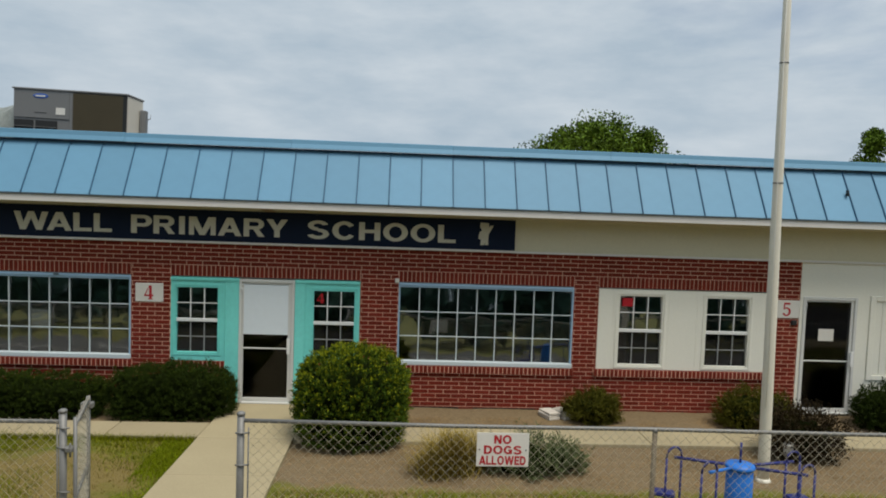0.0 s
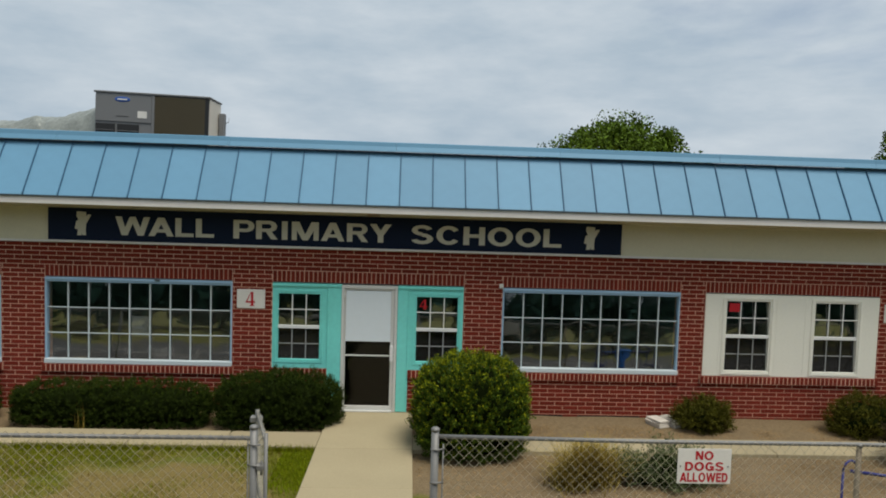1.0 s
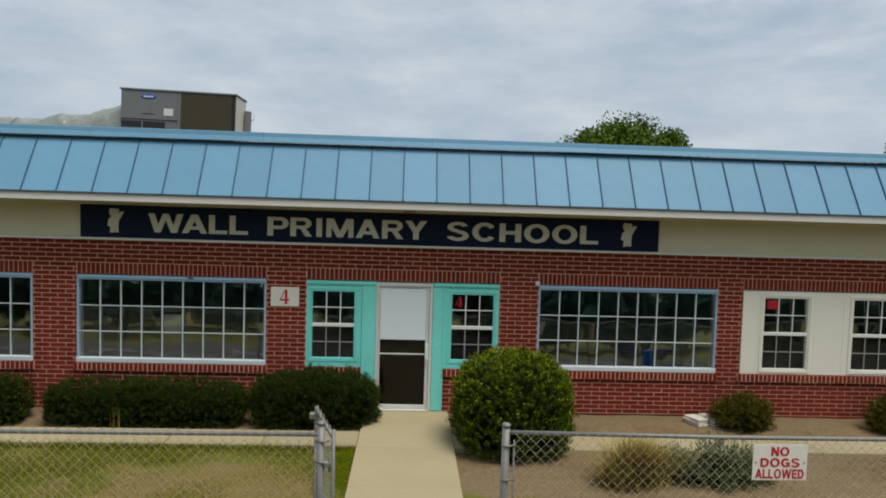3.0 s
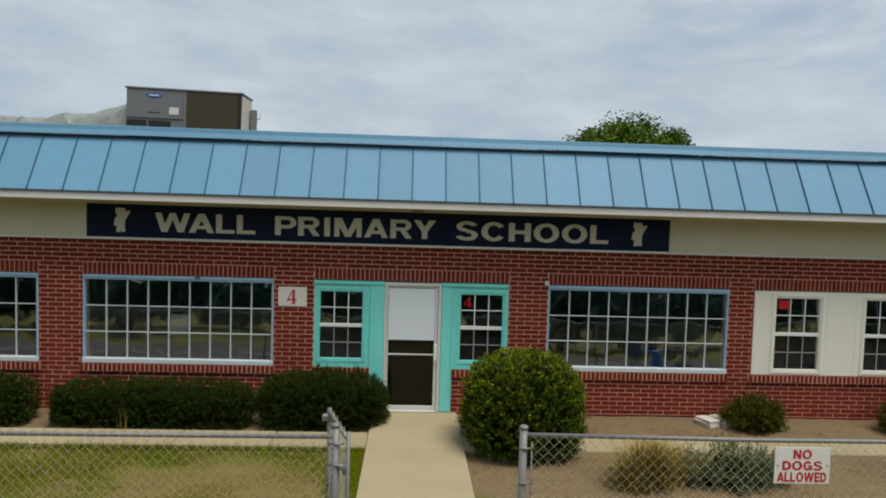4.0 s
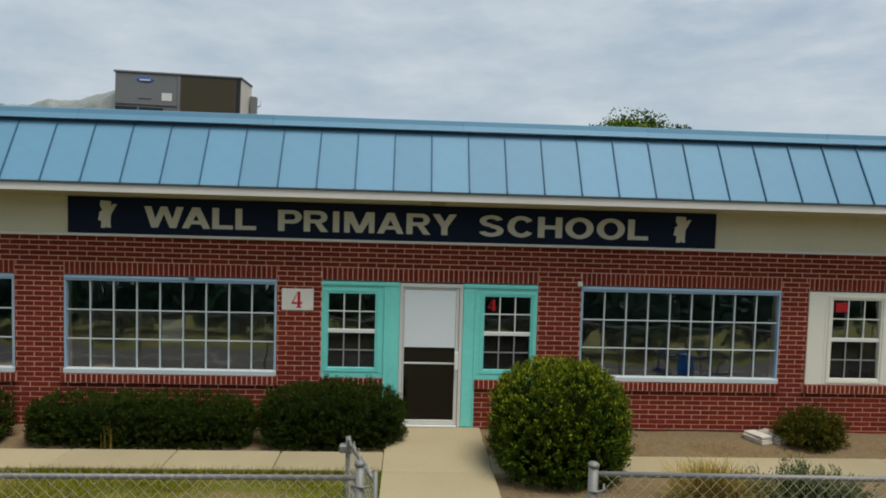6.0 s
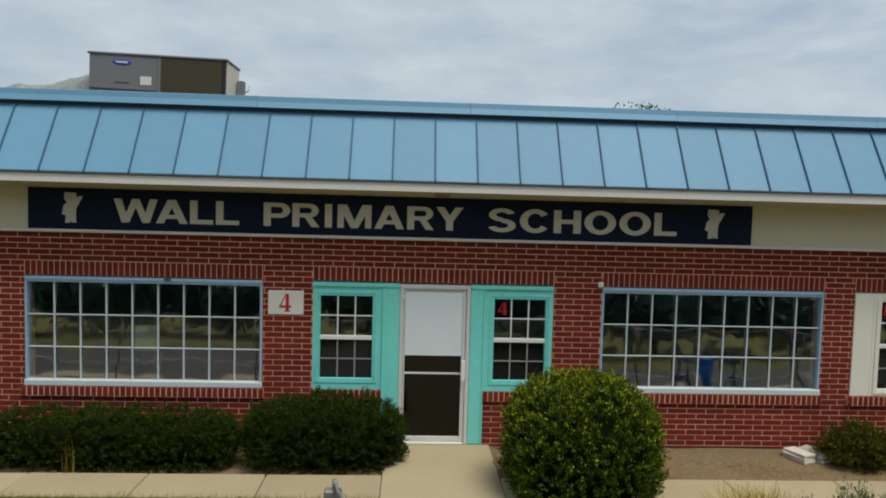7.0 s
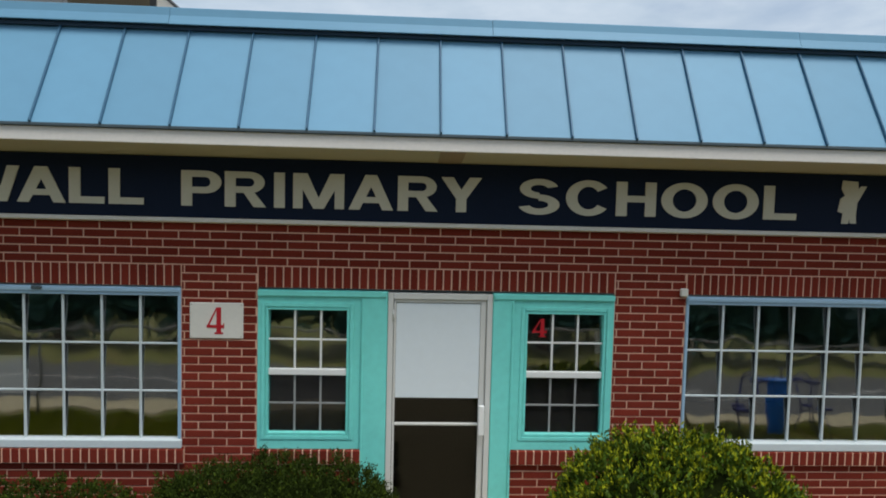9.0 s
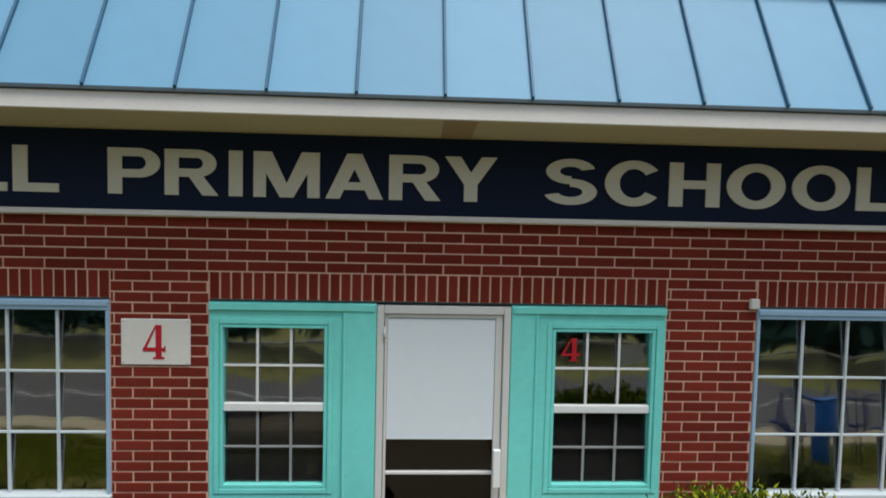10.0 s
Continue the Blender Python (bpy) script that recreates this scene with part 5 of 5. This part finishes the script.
dog = thing("notice_sign", (5.51, FY - 0.03, 1.17), "white metal sign with red lettering wired to fence", "sign")
DX0, DX1, DZ0, DZ1 = 5.238, 5.778, 1.180, 1.532
bm = box_bm([(DX0, DX1, FY - 0.052, FY - 0.048, DZ0, DZ1)], 0.0015)
part("sign_plate", bm, M_BOARD, dog)
for text, lo, hi, a, b in (("NO", 0.685, 0.93, 0.33, 0.66), ("DOGS", 0.375, 0.62, 0.14, 0.86), ("ALLOWED", 0.055, 0.315, 0.055, 0.945)):
    w, h = DX1 - DX0, DZ1 - DZ0
    sign_letters(text, DX0 + a * w, DX0 + b * w, FY - 0.0545, DZ0 + lo * h, DZ0 + hi * h, 0.002, M_RED, dog)
for dx in (0.03, DX1 - DX0 - 0.03):
    lathe("rivet", (DX0 + dx, FY - 0.053, (DZ0 + DZ1) / 2), [(0.002, -0.008), (0.008, -0.004), (0.008, 0.004), (0.002, 0.008)], M_GALV, dog, sides=8)


hook = slab("roof_hook", (12.93, 12.96, -0.47, -0.40, 4.31, 4.42), M_BLACK, None, "", 0.004)
tagged(hook, "small dark metal hook fixed on the blue roof", "hook")

# ---- trees behind the school ----
def tree(seed, x, y, height, spread, label):
    rng = np.random.default_rng(seed)
    t = thing("tree", (x, y, -0.17), label, "tree", "trees behind the school")
    trunk_pts = [(x, y, -0.2), (x + 0.15, y, height * 0.2), (x - 0.1, y + 0.1, height * 0.45), (x, y, height * 0.75)]
    tube("trunk", trunk_pts, [0.45, 0.36, 0.26, 0.1], M_BARK, t, sides=12)
    centres = []
    for i in range(27):
        a, u = rng.uniform(0, 2 * math.pi), rng.uniform(0.15, 1)
        zz = height * rng.uniform(0.38, 0.93)
        k = math.sqrt(max(0.05, 1 - ((zz / height - 0.58) / 0.42) ** 2)) * (1.5 - 0.8 * zz / height)
        centres.append((x + math.cos(a) * spread * k * u, y + math.sin(a) * spread * k * u, zz))
    for c in centres[:18]:
        s = Vector((x, y, height * rng.uniform(0.22, 0.5)))
        e = Vector(c)
        tube("limb", [s, s.lerp(e, 0.5) + Vector((0, 0, 0.4)), e], [0.14, 0.08, 0.03], M_BARK, t, sides=6)
    pts = []
    for c in centres:
        r = rng.uniform(0.9, 2.0) * spread / 8
        p = rng.normal(0, 1, (1100, 3))
        p /= np.linalg.norm(p, axis=1)[:, None]
        pts.append(np.array(c) + p * r * rng.uniform(0.3, 1.25, (1100, 1)) * np.array([1.1, 1.1, 0.95]))
    pts = np.concatenate(pts)
    nrm = rng.normal(0, 1, pts.shape)
    nrm /= np.linalg.norm(nrm, axis=1)[:, None]
    v, q = leaves_data(rng, pts, nrm, 0.40, 0.27)
    attach(new("crown", big_mesh("crown", v, q, M_LEAF_TREE)), t)


def street_tree(seed, x, y, height, spread):
    """A dense low tree across the street: trunk and a crown of leaf clumps."""
    rng = np.random.default_rng(seed)
    t = thing("street_tree", (x, y, -0.17), "dense dark green tree across the street", "tree", "trees across the street")
    tube("trunk", [(x, y, -0.2), (x + 0.1, y, height * 0.3), (x, y, height * 0.6)], [0.3, 0.24, 0.1], M_BARK, t, sides=8)
    pts, nrm, _ = superellipsoid(rng, 8500, (x, y, height * 0.54), (spread, spread * 0.7, height * 0.47), 3.0)
    pts = pts + nrm * rng.normal(-0.35, 0.4, (8500, 1))
    v, q = leaves_data(rng, pts, nrm, 0.55, 0.40)
    attach(new("crown", big_mesh("crown", v, q, M_LEAF_STREET)), t)


# Unseen row: mirrored as a dark band, and added to block low sky light.
for i in range(9):
    street_tree(60 + i, -31 + i * 7.6 + (i % 3) * 0.9, -25.5 - (i % 2) * 1.6, 8.0 + (i * 37 % 5) * 0.7, 4.7)
tree(31, 28.6, 70, 15.2, 11.3, "leafy green tree rising behind the blue roof")
tree(32, 66.0, 70, 16.4, 7.5, "leafy green tree beyond the end of the school")


# ---- bricks ----
COURSE, BL, JOINT = 0.0829, 0.3027, 0.0125


def brick_solid(x0, x1, z0, z1, y0=0.0, y1=0.03):
    """A brick face with chamfered edges, open at the back."""
    c = 0.004
    v = [(x0, y1, z0), (x1, y1, z0), (x1, y1, z1), (x0, y1, z1), (x0, y0 + c, z0), (x1, y0 + c, z0), (x1, y0 + c, z1), (x0, y0 + c, z1),
         (x0 + c, y0, z0 + c), (x1 - c, y0, z0 + c), (x1 - c, y0, z1 - c), (x0 + c, y0, z1 - c)]
    f = [(8, 9, 10, 11), (4, 5, 9, 8), (5, 6, 10, 9), (6, 7, 11, 10), (7, 4, 8, 11), (0, 1, 5, 4), (1, 2, 6, 5), (2, 3, 7, 6), (3, 0, 4, 7)]
    return v, f


rng_b = random.Random(7)
soldier_runs = list(BIG) + [TEAL, WHITE]
SOL0, SOL1 = 2.350, 2.562
sill_runs = [(a - 0.05, b + 0.04, WIN_Z0) for a, b in BIG] + [(-0.03, 1.04, 0.715), (2.56, 3.64, 0.715), (8.25, 11.84, 0.72)]
blocks = [(a, b, WIN_Z0 - 0.148, SOL1) for a, b in soldier_runs[:3]]
blocks += [(0.0, 1.04, 0.567, SOL1), (1.04, 2.56, -1, SOL1), (2.56, 3.6, 0.567, SOL1), (*WHITE, 0.572, SOL1)]
PIER, PIER_W = 0.281, 0.80                  # bricks are cut to fit the narrow piers
rest_v, rest_f, near_list = [], [], []


def add_rest(v, f):
    o = len(rest_v)
    rest_v.extend(v)
    rest_f.extend(tuple(o + a for a in q) for q in f)


for row in range(-34, 5):
    z0 = SOL1 + row * COURSE + JOINT / 2
    z1 = min(SOL1 + (row + 1) * COURSE - JOINT / 2, BRICK_TOP - 0.002)
    off = -0.015 if row % 2 == 0 else BL / 2 - 0.015
    spans = [(-9.6, BRICK_END)]
    for a, b, lo, hi in blocks:
        if lo < z1 - 0.02 and hi > z0 + 0.02:
            cut = []
            for s, e in spans:
                if b <= s or a >= e:
                    cut.append((s, e))
                else:
                    if a > s:
                        cut.append((s, a))
                    if b < e:
                        cut.append((b, e))
            spans = cut
    for s, e in spans:
        pier = e - s < PIER_W and row < 0
        size = PIER if pier else BL
        if pier:
            odd = (row % 2 == 1) == (s < 2)
            x = s + (0.030 if odd else -0.113)
            x -= size if x > s else 0
        else:
            x = math.floor((s - off) / BL) * BL + off
        while x < e - 0.001:
            a, b = max(x, s) + JOINT / 2, min(x + size, e) - JOINT / 2
            if b - a > 0.012:
                push = rng_b.uniform(-0.0015, 0.0015)
                full = not pier and abs((b - a) - (BL - JOINT)) < 0.001 and abs((z1 - z0) - (COURSE - JOINT)) < 0.001
                if full and -4.6 < x < 7.6 and z0 > SOL1 - 0.01:
                    near_list.append((a, z0, push))
                else:
                    add_rest(*brick_solid(a, b, z0, z1, push))
            x += size
v, f = brick_solid(0, BL - JOINT, 0, COURSE - JOINT)
one_brick = mesh_of("brick", v, f, M_BRICK)
for a, z, push in near_list[:300]:
    o = attach(new("brick", one_brick), wall)
    o.location = (a, push, z)
v, f = brick_solid(0, COURSE - JOINT - 0.001, 0, SOL1 - SOL0 - JOINT / 2)
one_soldier = mesh_of("soldier_brick", v, f, M_BRICK)
for a, b in soldier_runs:
    k = round((b - a) / COURSE)
    st = (b - a) / k
    for i in range(k):
        x = a + i * st + JOINT / 2
        push = rng_b.uniform(-0.0015, 0.0015)
        if (a, b) == TEAL:
            o = attach(new("soldier_brick", one_soldier), wall)
            o.location = (x, push, SOL0)
        else:
            add_rest(*brick_solid(x, x + st - JOINT, SOL0, SOL1 - JOINT / 2, push))
for a, b, top in sill_runs:
    k = round((b - a) / COURSE)
    st = (b - a) / k
    for i in range(k):
        x = a + i * st + JOINT / 2
        add_rest(*brick_solid(x, x + st - JOINT, top - 0.142, top - 0.003, -0.045 + rng_b.uniform(-0.002, 0.002), 0.02))
    slab("sill_mortar", (a + 0.004, b - 0.004, -0.0415, 0.012, top - 0.146, top - 0.004), M_MORTAR, wall, "", 0)
tagged(attach(new("brickwork", mesh_of("brickwork", rest_v, rest_f, M_BRICKS)), wall), "red bricks in running bond", kind="stuff")
